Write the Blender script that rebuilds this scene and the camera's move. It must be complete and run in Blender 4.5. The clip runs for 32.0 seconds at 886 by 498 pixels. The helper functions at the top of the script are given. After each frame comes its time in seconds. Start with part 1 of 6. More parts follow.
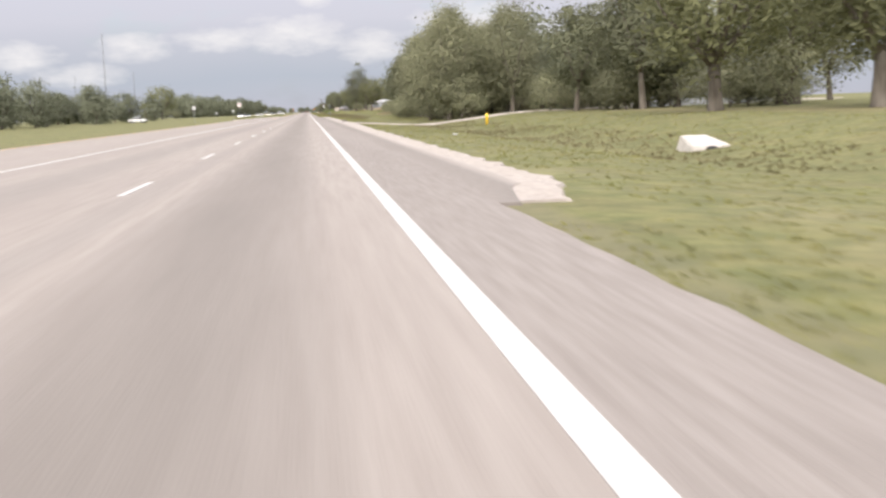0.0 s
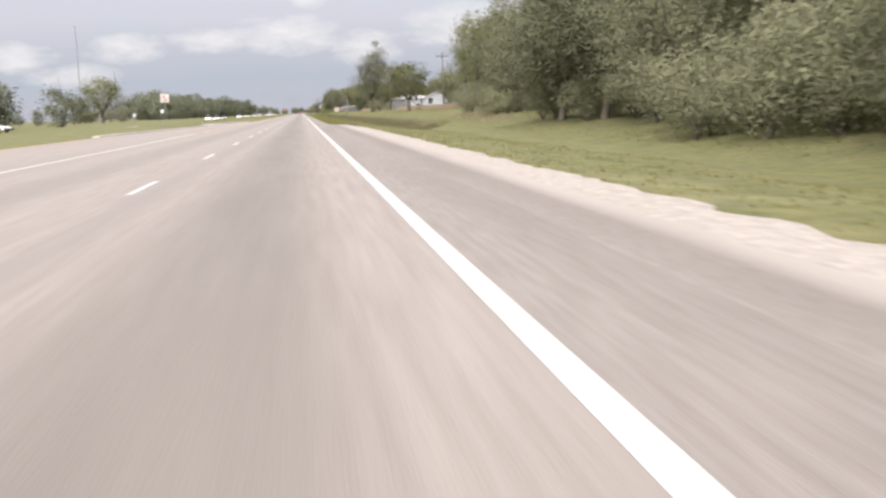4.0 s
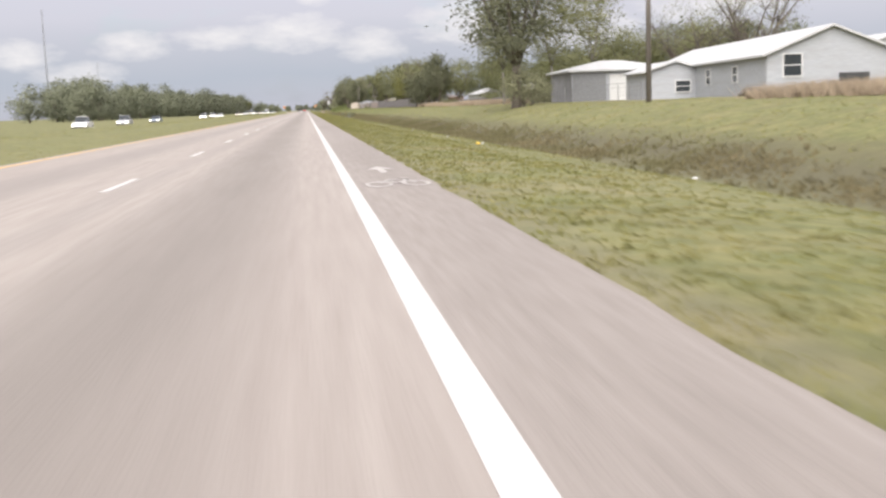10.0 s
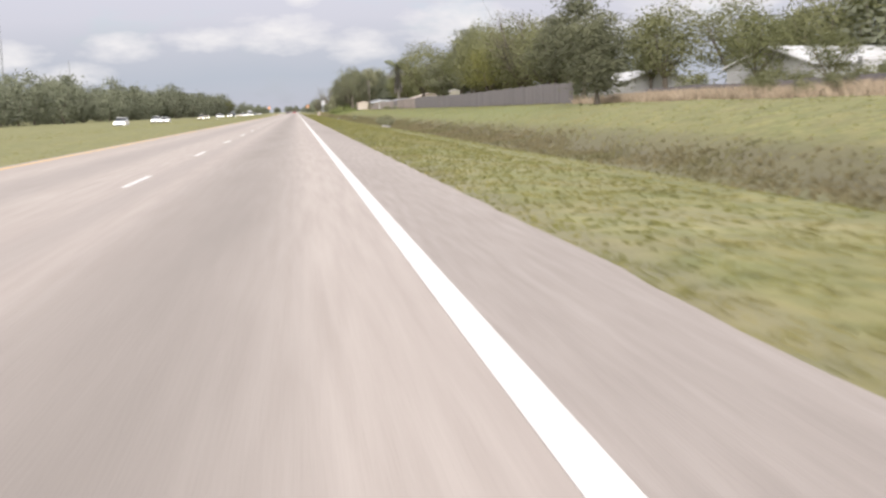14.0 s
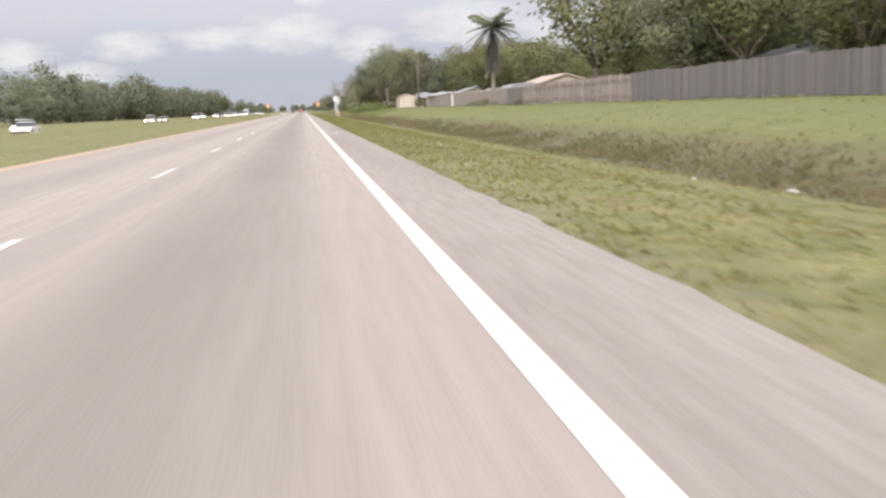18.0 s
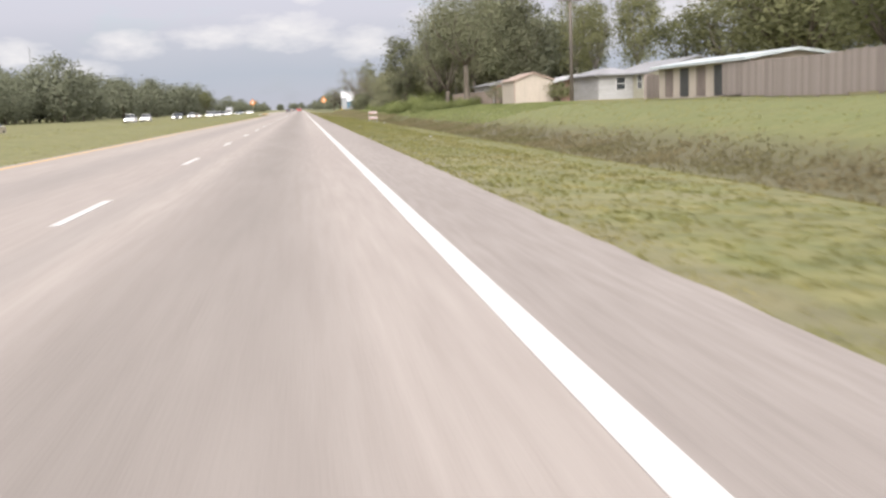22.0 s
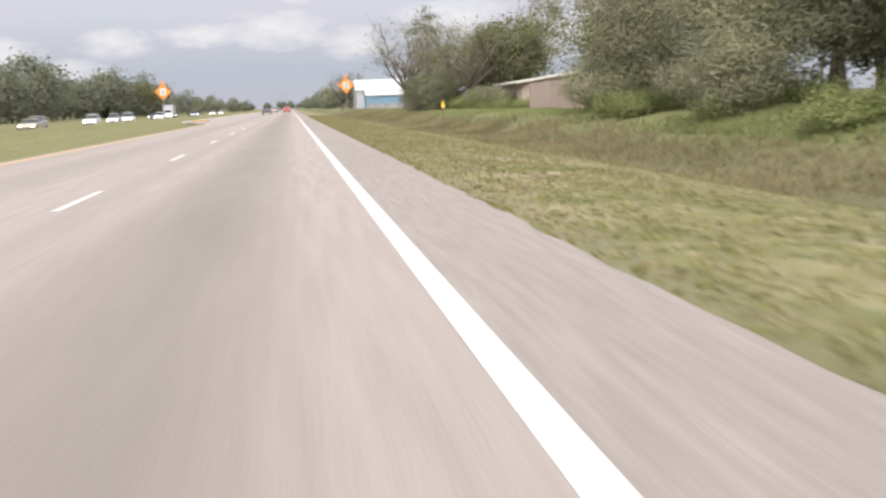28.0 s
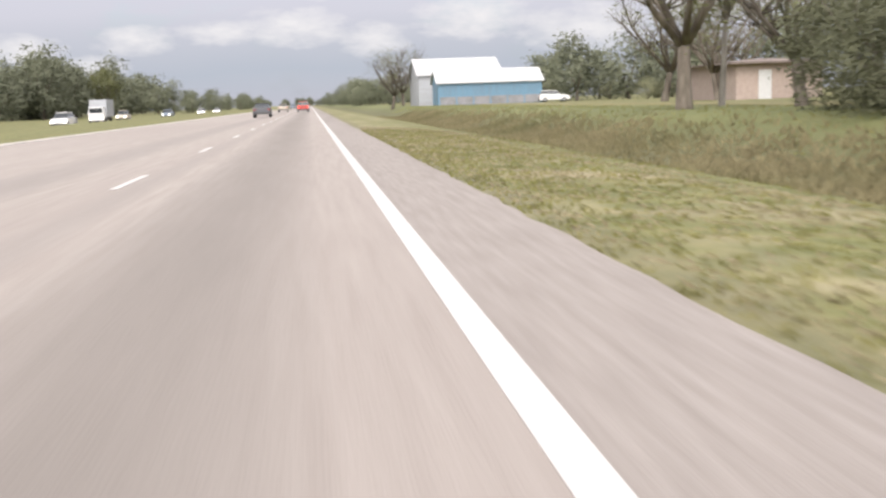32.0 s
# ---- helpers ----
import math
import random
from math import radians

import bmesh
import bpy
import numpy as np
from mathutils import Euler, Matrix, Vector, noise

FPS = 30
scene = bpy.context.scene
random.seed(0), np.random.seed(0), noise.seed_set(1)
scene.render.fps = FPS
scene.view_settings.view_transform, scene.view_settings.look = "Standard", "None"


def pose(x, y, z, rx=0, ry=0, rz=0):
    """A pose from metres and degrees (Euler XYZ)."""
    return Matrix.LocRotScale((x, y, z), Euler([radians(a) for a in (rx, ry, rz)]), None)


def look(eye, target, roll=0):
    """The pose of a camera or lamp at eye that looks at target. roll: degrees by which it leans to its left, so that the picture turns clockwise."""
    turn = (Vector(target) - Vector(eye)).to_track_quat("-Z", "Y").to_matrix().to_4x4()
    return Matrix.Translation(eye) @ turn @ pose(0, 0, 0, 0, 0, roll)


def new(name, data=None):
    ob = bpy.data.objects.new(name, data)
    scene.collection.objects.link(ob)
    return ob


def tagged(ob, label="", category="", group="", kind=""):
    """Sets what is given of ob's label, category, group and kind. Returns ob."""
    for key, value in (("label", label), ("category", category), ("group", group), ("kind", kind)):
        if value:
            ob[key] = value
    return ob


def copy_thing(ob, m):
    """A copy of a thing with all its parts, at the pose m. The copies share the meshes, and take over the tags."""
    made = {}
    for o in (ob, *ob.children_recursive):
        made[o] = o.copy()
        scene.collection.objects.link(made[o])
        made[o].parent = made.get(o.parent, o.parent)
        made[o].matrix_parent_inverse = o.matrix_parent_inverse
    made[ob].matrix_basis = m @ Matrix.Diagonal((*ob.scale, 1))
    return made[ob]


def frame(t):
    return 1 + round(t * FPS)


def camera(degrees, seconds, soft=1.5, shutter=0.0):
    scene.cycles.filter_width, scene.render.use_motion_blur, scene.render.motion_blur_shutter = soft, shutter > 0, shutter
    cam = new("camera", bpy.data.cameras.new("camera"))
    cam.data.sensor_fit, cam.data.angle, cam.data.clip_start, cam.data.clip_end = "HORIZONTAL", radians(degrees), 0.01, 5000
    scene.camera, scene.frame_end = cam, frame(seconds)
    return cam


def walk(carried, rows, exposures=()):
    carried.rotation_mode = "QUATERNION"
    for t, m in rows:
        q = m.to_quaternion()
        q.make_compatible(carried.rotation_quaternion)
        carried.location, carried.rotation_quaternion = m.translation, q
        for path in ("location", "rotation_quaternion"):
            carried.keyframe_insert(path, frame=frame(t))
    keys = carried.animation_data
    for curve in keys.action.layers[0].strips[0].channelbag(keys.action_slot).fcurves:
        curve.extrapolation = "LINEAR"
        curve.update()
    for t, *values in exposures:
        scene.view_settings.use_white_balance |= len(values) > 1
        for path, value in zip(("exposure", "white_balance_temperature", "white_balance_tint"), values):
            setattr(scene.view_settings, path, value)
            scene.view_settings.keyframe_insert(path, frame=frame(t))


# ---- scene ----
# The camera rides in the outer lane: seconds, metres from the edge line, metres along the road, degrees turned right, degrees down.
RIDE = [
    (0, -0.908, 0.09, 7.10, 7.77),
    (1, -1.050, 30.46, 7.25, 7.75),
    (2, -1.108, 60.84, 7.34, 7.73),
    (3, -1.104, 91.24, 7.40, 7.72),
    (4, -1.071, 121.73, 7.43, 7.74),
    (5, -1.008, 152.30, 7.47, 7.78),
    (6, -0.909, 182.90, 7.57, 7.83),
    (7, -0.772, 213.45, 7.76, 7.89),
    (8, -0.604, 243.87, 7.76, 7.91),
    (9, -0.492, 274.13, 7.35, 7.90),
    (10, -0.579, 304.26, 7.16, 7.87),
    (11, -0.785, 334.38, 7.14, 7.83),
    (12, -0.937, 364.56, 7.29, 7.81),
    (13, -0.920, 394.77, 7.59, 7.80),
    (14, -0.842, 424.99, 7.71, 7.80),
    (15, -0.815, 455.15, 7.64, 7.80),
    (16, -0.828, 485.21, 7.49, 7.81),
    (17, -0.872, 515.13, 7.36, 7.82),
    (18, -0.935, 544.88, 7.35, 7.85),
    (19, -0.991, 574.49, 7.49, 7.87),
    (20, -1.063, 604.02, 7.56, 7.89),
    (21, -1.058, 633.49, 7.43, 7.92),
    (22, -1.056, 662.79, 7.42, 7.93),
    (23, -1.050, 691.81, 7.19, 7.94),
    (24, -1.071, 720.42, 7.34, 7.94),
    (25, -1.052, 748.66, 7.54, 7.95),
    (26, -1.009, 776.59, 7.82, 7.96),
    (27, -0.938, 804.31, 8.02, 7.97),
    (28, -0.835, 831.86, 7.99, 8.00),
    (29, -0.695, 859.20, 7.58, 8.03),
    (30, -0.668, 886.19, 7.36, 8.07),
    (31, -0.754, 912.74, 7.37, 8.09),
    (32, -0.767, 938.83, 6.95, 8.14),
]

EYE_Z = 1.12
cam = camera(46.16, 32.0, soft=2.6, shutter=0.2)


def ride_pose(x, y, turn, down):
    a, b = radians(turn), radians(down)
    way = Vector((math.sin(a) * math.cos(b), math.cos(a) * math.cos(b), -math.sin(b)))
    eye = Vector((x, y, EYE_Z))
    return look(eye, eye + way * 10, -2.0)


walk(cam, [(t, ride_pose(x, y, a, b)) for t, x, y, a, b in RIDE], exposures=[(0, 0.6), (32, 0.6)])

# ---- sky, sun and exposure ----
SUN_HIGH, SUN_TURN = 42, 200
world = bpy.data.worlds.new("sky")
scene.world = world
world.use_nodes = True
wt = world.node_tree
wt.nodes.clear()


def wmath(op, a, b=None, clamp=False):
    n = wt.nodes.new("ShaderNodeMath")
    n.operation, n.use_clamp = op, clamp
    for i, v in enumerate((a, b)):
        if v is None:
            continue
        if isinstance(v, (int, float)):
            n.inputs[i].default_value = v
        else:
            wt.links.new(v, n.inputs[i])
    return n.outputs[0]


sky = wt.nodes.new("ShaderNodeTexSky")
sky.sky_type, sky.sun_disc = "NISHITA", False
sky.sun_elevation, sky.sun_rotation = radians(SUN_HIGH), radians(SUN_TURN)
sky.dust_density, sky.air_density = 2.0, 1.0
coord = wt.nodes.new("ShaderNodeTexCoord")
split = wt.nodes.new("ShaderNodeSeparateXYZ")
wt.links.new(coord.outputs["Generated"], split.inputs[0])
turn = wmath("ARCTAN2", split.outputs[0], split.outputs[1])
high = wmath("ARCSINE", split.outputs[2])
flat = wt.nodes.new("ShaderNodeCombineXYZ")
wt.links.new(turn, flat.inputs[0])
wt.links.new(wmath("MULTIPLY", high, 2.6), flat.inputs[1])


def wnoise(scale, detail, rough=0.55):
    n = wt.nodes.new("ShaderNodeTexNoise")
    n.inputs["Scale"].default_value, n.inputs["Detail"].default_value, n.inputs["Roughness"].default_value = scale, detail, rough
    wt.links.new(flat.outputs[0], n.inputs["Vector"])
    return n.outputs["Fac"]


puff = wnoise(34, 6, 0.6)
broad = wnoise(7, 3)
# The cumulus heads over the road: degrees to the right, degrees up, half width, half height.
heads = [(-8.9, 3.6, 2.0, 0.75), (-4.4, 3.9, 2.3, 0.6), (-0.6, 4.1, 3.0, 1.0), (3.6, 3.4, 1.8, 0.9), (0.6, 5.9, 1.0, 0.4), (-14.5, 3.2, 2.2, 0.7), (-11.5, 2.2, 2.4, 0.6),
         (9, 4.4, 3.0, 1.2), (15, 3.6, 3.5, 1.2), (22, 5.0, 4.0, 1.3), (13, 6.5, 2.5, 0.8), (-22, 4.5, 3.5, 1.1)]
total = None
for a, e, w, h in heads:
    da = wmath("DIVIDE", wmath("SUBTRACT", turn, radians(a)), radians(w))
    de = wmath("DIVIDE", wmath("SUBTRACT", high, radians(e)), radians(h))
    r = wmath("SUBTRACT", 1.0, wmath("ADD", wmath("MULTIPLY", da, da), wmath("MULTIPLY", de, de)))
    total = r if total is None else wmath("MAXIMUM", total, r)
edge = wmath("ADD", wmath("MAXIMUM", total, -1.5), wmath("MULTIPLY", wmath("SUBTRACT", puff, 0.5), 3.2))
head = wmath("MULTIPLY", wmath("ADD", edge, 0.35, False), 0.55, True)
deck = wmath("MULTIPLY", wmath("SUBTRACT", wmath("ADD", broad, wmath("MULTIPLY", wmath("SUBTRACT", puff, 0.5), 0.3)), -0.06), 2.0, True)
clear = wt.nodes.new("ShaderNodeBackground")
clear.inputs["Strength"].default_value = 0.10
wt.links.new(sky.outputs[0], clear.inputs["Color"])
grey = wt.nodes.new("ShaderNodeBackground")
tone = wt.nodes.new("ShaderNodeMix")
tone.data_type = "RGBA"
tone.inputs[6].default_value, tone.inputs[7].default_value = (0.905, 0.885, 1.0, 1), (1.0, 0.965, 0.985, 1)
wt.links.new(wmath("MULTIPLY", wmath("SUBTRACT", split.outputs[2], 0.12), 4.0, True), tone.inputs[0])
wt.links.new(tone.outputs[2], grey.inputs["Color"])
# an overcast sky is about three times as bright overhead as at the horizon
wt.links.new(wmath("ADD", 0.43, wmath("MULTIPLY", wmath("MAXIMUM", split.outputs[2], 0.0), 0.80)), grey.inputs["Strength"])
white = wt.nodes.new("ShaderNodeBackground")
white.inputs["Color"].default_value, white.inputs["Strength"].default_value = (1.0, 0.97, 0.97, 1), 0.63
mix1, mix2 = wt.nodes.new("ShaderNodeMixShader"), wt.nodes.new("ShaderNodeMixShader")
wt.links.new(wmath("MULTIPLY", deck, 0.92), mix1.inputs[0])
wt.links.new(clear.outputs[0], mix1.inputs[1])
wt.links.new(grey.outputs[0], mix1.inputs[2])
wt.links.new(wmath("MULTIPLY", head, 0.8), mix2.inputs[0])
# a low bluish bank of cloud along the horizon
bank = wt.nodes.new("ShaderNodeBackground")
bank.inputs["Color"].default_value, bank.inputs["Strength"].default_value = (0.68, 0.765, 0.89, 1), 0.455
mix0 = wt.nodes.new("ShaderNodeMixShader")
low = wmath("SUBTRACT", 1.0, wmath("ABSOLUTE", wmath("DIVIDE", wmath("SUBTRACT", wmath("ADD", high, wmath("MULTIPLY", wmath("SUBTRACT", broad, 0.5), 0.03)), radians(1.9)), radians(3.0))), True)
wt.links.new(wmath("MULTIPLY", low, 0.7), mix0.inputs[0])
wt.links.new(mix1.outputs[0], mix0.inputs[1])
wt.links.new(bank.outputs[0], mix0.inputs[2])
wt.links.new(mix0.outputs[0], mix2.inputs[1])
wt.links.new(white.outputs[0], mix2.inputs[2])
wout = wt.nodes.new("ShaderNodeOutputWorld")
wt.links.new(mix2.outputs[0], wout.inputs[0])

sun = new("sun", bpy.data.lights.new("sun", "SUN"))
sun.data.energy, sun.data.angle, sun.data.color = 3.4, radians(65), (1.0, 0.945, 0.90)
sun_way = Vector((math.sin(radians(SUN_TURN)) * math.cos(radians(SUN_HIGH)), math.cos(radians(SUN_TURN)) * math.cos(radians(SUN_HIGH)), math.sin(radians(SUN_HIGH))))
sun.matrix_world = look(sun_way * 300, (0, 0, 0))

# ---- materials ----
def material(name, low, high, scale=3.0, rough=0.8, bump=0.0, bump_scale=40.0, metal=0.0, space="Object", stain=None, stain_scale=0.4, stain_amount=0.5, stretch=(1, 1, 1), own=0.0, island=0.0, thin=0.0, edge0=0.3, edge1=0.7, mottle=()):
    """A surface whose colour runs between low and high by fine grain, with broad stains over it; own and island vary it from thing to thing."""
    m = bpy.data.materials.new(name)
    m.use_nodes = True
    t = m.node_tree
    t.nodes.clear()
    out, bsdf = t.nodes.new("ShaderNodeOutputMaterial"), t.nodes.new("ShaderNodeBsdfPrincipled")
    if space == "World":
        src = t.nodes.new("ShaderNodeNewGeometry").outputs["Position"]
    else:
        src = t.nodes.new("ShaderNodeTexCoord").outputs["Object"]
    mp = t.nodes.new("ShaderNodeMapping")
    mp.inputs["Scale"].default_value = stretch
    t.links.new(src, mp.inputs[0])

    def grain(s, detail=5.0):
        n = t.nodes.new("ShaderNodeTexNoise")
        n.inputs["Scale"].default_value, n.inputs["Detail"].default_value = s, detail
        t.links.new(mp.outputs[0], n.inputs["Vector"])
        return n.outputs["Fac"]

    def span(value, a, b):
        n = t.nodes.new("ShaderNodeMapRange")
        n.inputs["From Min"].default_value, n.inputs["From Max"].default_value = a, b
        t.links.new(value, n.inputs["Value"])
        return n.outputs[0]

    def blend(fac, a, b):
        n = t.nodes.new("ShaderNodeMix")
        n.data_type = "RGBA"
        t.links.new(fac, n.inputs[0])
        for sock, v in ((n.inputs[6], a), (n.inputs[7], b)):
            if isinstance(v, tuple):
                sock.default_value = (*v, 1)
            else:
                t.links.new(v, sock)
        return n.outputs[2]

    colour = blend(span(grain(scale), edge0, edge1), low, high)
    if stain:
        f = t.nodes.new("ShaderNodeMath")
        f.operation = "MULTIPLY"
        f.inputs[1].default_value = stain_amount
        t.links.new(span(grain(stain_scale, 3.0), 0.42, 0.68), f.inputs[0])
        colour = blend(f.outputs[0], colour, stain)
    for size, amount in mottle:
        r = span(grain(size, 4.0), 0.3, 0.7)
        r.node.inputs["To Min"].default_value, r.node.inputs["To Max"].default_value = 1 - amount, 1 + amount
        hsv = t.nodes.new("ShaderNodeHueSaturation")
        t.links.new(r, hsv.inputs["Value"])
        t.links.new(colour, hsv.inputs["Color"])
        colour = hsv.outputs[0]
    for amount, node, sock in ((own, "ShaderNodeObjectInfo", "Random"), (island, "ShaderNodeNewGeometry", "Random Per Island")):
        if amount:
            r = span(t.nodes.new(node).outputs[sock], 0, 1)
            r.node.inputs["To Min"].default_value, r.node.inputs["To Max"].default_value = 1 - amount, 1 + amount
            hsv = t.nodes.new("ShaderNodeHueSaturation")
            t.links.new(r, hsv.inputs["Value"])
            t.links.new(colour, hsv.inputs["Color"])
            colour = hsv.outputs[0]
    t.links.new(colour, bsdf.inputs["Base Color"])
    bsdf.inputs["Roughness"].default_value, bsdf.inputs["Metallic"].default_value = rough, metal
    if bump:
        b = t.nodes.new("ShaderNodeBump")
        b.inputs["Strength"].default_value, b.inputs["Distance"].default_value = bump, 0.02
        t.links.new(grain(bump_scale), b.inputs["Height"])
        t.links.new(b.outputs[0], bsdf.inputs["Normal"])
    if thin:
        tr, ms = t.nodes.new("ShaderNodeBsdfTranslucent"), t.nodes.new("ShaderNodeMixShader")
        t.links.new(colour, tr.inputs[0])
        ms.inputs[0].default_value = thin
        t.links.new(bsdf.outputs[0], ms.inputs[1])
        t.links.new(tr.outputs[0], ms.inputs[2])
        t.links.new(ms.outputs[0], out.inputs[0])
    else:
        t.links.new(bsdf.outputs[0], out.inputs[0])
    return m


def glow(name, colour, strength):
    m = bpy.data.materials.new(name)
    m.use_nodes = True
    b = m.node_tree.nodes["Principled BSDF"]
    b.inputs["Base Color"].default_value = (*colour, 1)
    b.inputs["Emission Color"].default_value, b.inputs["Emission Strength"].default_value = (*colour, 1), strength
    return m


def add_bands(m, bands):
    """Worn and stained strips along the road: (x, half width, colour, amount), then the y they start at, or the size and threshold of patches."""
    t = m.node_tree
    bsdf = [n for n in t.nodes if n.type == "BSDF_PRINCIPLED"][0]
    colour = bsdf.inputs["Base Color"].links[0].from_socket
    geo, sep, wob = t.nodes.new("ShaderNodeNewGeometry"), t.nodes.new("ShaderNodeSeparateXYZ"), t.nodes.new("ShaderNodeTexNoise")
    t.links.new(geo.outputs["Position"], sep.inputs[0])
    mp = t.nodes.new("ShaderNodeMapping")
    mp.inputs["Scale"].default_value = (0.9, 0.12, 1)
    t.links.new(geo.outputs["Position"], mp.inputs[0])
    t.links.new(mp.outputs[0], wob.inputs["Vector"])
    wob.inputs["Scale"].default_value, wob.inputs["Detail"].default_value = 1.2, 5

    def op(kind, a, b, clamp=False):
        n = t.nodes.new("ShaderNodeMath")
        n.operation, n.use_clamp = kind, clamp
        for i, v in enumerate((a, b)):
            if isinstance(v, (int, float)):
                n.inputs[i].default_value = v
            else:
                t.links.new(v, n.inputs[i])
        return n.outputs[0]

    for x, w, shade, amount, *patchy in bands:
        d = op("DIVIDE", op("SUBTRACT", sep.outputs[0], x), w)
        f = op("SUBTRACT", 1.0, op("MULTIPLY", d, d), True)
        if len(patchy) == 1:
            f = op("MULTIPLY", op("MULTIPLY", f, op("ADD", wob.outputs["Fac"], 0.5)), op("MULTIPLY", op("DIVIDE", op("SUBTRACT", sep.outputs[1], patchy[0]), 25.0, True), amount), True)
        elif patchy:
            spots = t.nodes.new("ShaderNodeTexNoise")
            spots.inputs["Scale"].default_value, spots.inputs["Detail"].default_value = patchy[0], 6
            t.links.new(geo.outputs["Position"], spots.inputs["Vector"])
            if len(patchy) > 2:
                f = op("MULTIPLY", f, op("ADD", 0.25, op("MULTIPLY", 0.75, op("DIVIDE", op("SUBTRACT", sep.outputs[1], patchy[2]), 90.0, True))))
            f = op("MULTIPLY", f, op("MULTIPLY", op("MULTIPLY", op("SUBTRACT", spots.outputs["Fac"], patchy[1]), 9.0, True), amount), True)
        else:
            f = op("MULTIPLY", f, op("MULTIPLY", op("ADD", wob.outputs["Fac"], 0.5), amount), True)
        n = t.nodes.new("ShaderNodeMix")
        n.data_type = "RGBA"
        t.links.new(f, n.inputs[0])
        t.links.new(colour, n.inputs[6])
        n.inputs[7].default_value = (*shade, 1)
        colour = n.outputs[2]
    t.links.new(colour, bsdf.inputs["Base Color"])


M_ROAD = material("worn_pavement", (0.263, 0.230, 0.209), (0.321, 0.286, 0.262), 9, 0.85, 0.25, 60, space="World", stain=(0.245, 0.211, 0.194), stain_scale=0.5, stain_amount=0.5, stretch=(1, 0.045, 1))
add_bands(M_ROAD, [(-1.75, 1.05, (0.170, 0.150, 0.136), 0.72), (-5.6, 0.9, (0.198, 0.178, 0.166), 0.55), (-3.3, 0.35, (0.229, 0.205, 0.190), 0.5), (-7.4, 0.4, (0.253, 0.221, 0.205), 0.4)])
M_SHOULDER = material("shoulder_asphalt", (0.223, 0.196, 0.180), (0.282, 0.251, 0.232), 14, 0.9, 0.35, 70, space="World", stain=(0.179, 0.156, 0.142), stain_scale=0.7, stain_amount=0.5, stretch=(1, 0.06, 1))
M_APRON = material("apron_asphalt", (0.224, 0.197, 0.180), (0.281, 0.248, 0.229), 12, 0.9, 0.3, 70, space="World", stain=(0.187, 0.164, 0.148), stain_scale=0.3, stain_amount=0.5, stretch=(1, 0.3, 1))
add_bands(M_APRON, [(1.75, 0.45, (0.17, 0.152, 0.138), 0.35), (2.35, 0.5, (0.395, 0.356, 0.324), 0.8)])
M_PAINT = material("white_road_paint", (0.442, 0.427, 0.419), (0.537, 0.521, 0.514), 6, 0.6, 0.1, 60, space="World", stain=(0.458, 0.435, 0.411), stain_scale=1.2, stain_amount=0.35)
M_WORNPAINT = material("worn_road_paint", (0.284, 0.261, 0.245), (0.521, 0.490, 0.474), 7, 0.7, 0.1, 60, space="World", stain=(0.316, 0.284, 0.269), stain_scale=1.7, stain_amount=0.4)
M_YELLOW = material("yellow_road_paint", (0.490, 0.269, 0.055), (0.632, 0.379, 0.126), 5, 0.65, 0.1, 60, space="World", stain=(0.356, 0.261, 0.158), stain_scale=1.0, stain_amount=0.5)
M_KERB = material("kerb_concrete", (0.474, 0.436, 0.398), (0.625, 0.588, 0.550), 6, 0.9, 0.3, 50, space="World", stain=(0.341, 0.313, 0.284), stain_scale=0.8)
M_GRAVEL = material("pale_gravel", (0.338, 0.295, 0.263), (0.471, 0.424, 0.392), 12, 0.95, 0.25, 30, space="World", mottle=((5, 0.16), (1.1, 0.1)), stain=(0.264, 0.230, 0.199), stain_scale=1.1, stain_amount=0.45)
M_GROUND = material("rough_grass_ground", (0.108, 0.116, 0.039), (0.164, 0.158, 0.059), 2.6, 0.95, 0.3, 22, space="World", mottle=((11, 0.14), (0.8, 0.16)), stain=(0.201, 0.163, 0.079), stain_scale=0.45, stain_amount=0.3, edge0=0.38, edge1=0.62)
add_bands(M_GROUND, [(10.7, 2.9, (0.088, 0.079, 0.043), 0.9, 214), (16.8, 5.2, (0.118, 0.138, 0.044), 0.6, 480), (12.5, 4.0, (0.125, 0.138, 0.052), 0.4, 735), (3.4, 2.6, (0.37, 0.31, 0.215), 0.62, 0.3, 0.505, 745), (23.5, 3.5, (0.237, 0.178, 0.095), 0.35), (1.5, 0.4, (0.158, 0.138, 0.095), 0.4)])
M_GRASS = material("grass_blades", (0.203, 0.206, 0.062), (0.295, 0.286, 0.096), 1.5, 0.8, space="World", stain=(0.323, 0.265, 0.126), stain_scale=0.45, stain_amount=0.4, island=0.2, mottle=((0.9, 0.18),), thin=0.55)
M_WEEDS = material("dry_weeds", (0.202, 0.172, 0.091), (0.275, 0.235, 0.130), 0.6, 0.85, space="World", stain=(0.139, 0.146, 0.053), stain_scale=0.15, stain_amount=0.6, island=0.2, thin=0.55)
M_TANWEED = material("tan_ditch_weeds", (0.265, 0.228, 0.122), (0.355, 0.308, 0.180), 0.6, 0.85, space="World", stain=(0.145, 0.147, 0.058), stain_scale=0.12, stain_amount=0.6, island=0.2, thin=0.55)
M_DRY = material("bleached_dry_grass", (0.332, 0.280, 0.174), (0.442, 0.379, 0.261), 0.9, 0.9, space="World", stain=(0.237, 0.213, 0.095), stain_scale=0.6, stain_amount=0.6, island=0.2, thin=0.45)
M_STRAW = material("tan_dry_grass", (0.269, 0.209, 0.142), (0.371, 0.296, 0.209), 0.6, 0.9, space="World", island=0.25, thin=0.2)
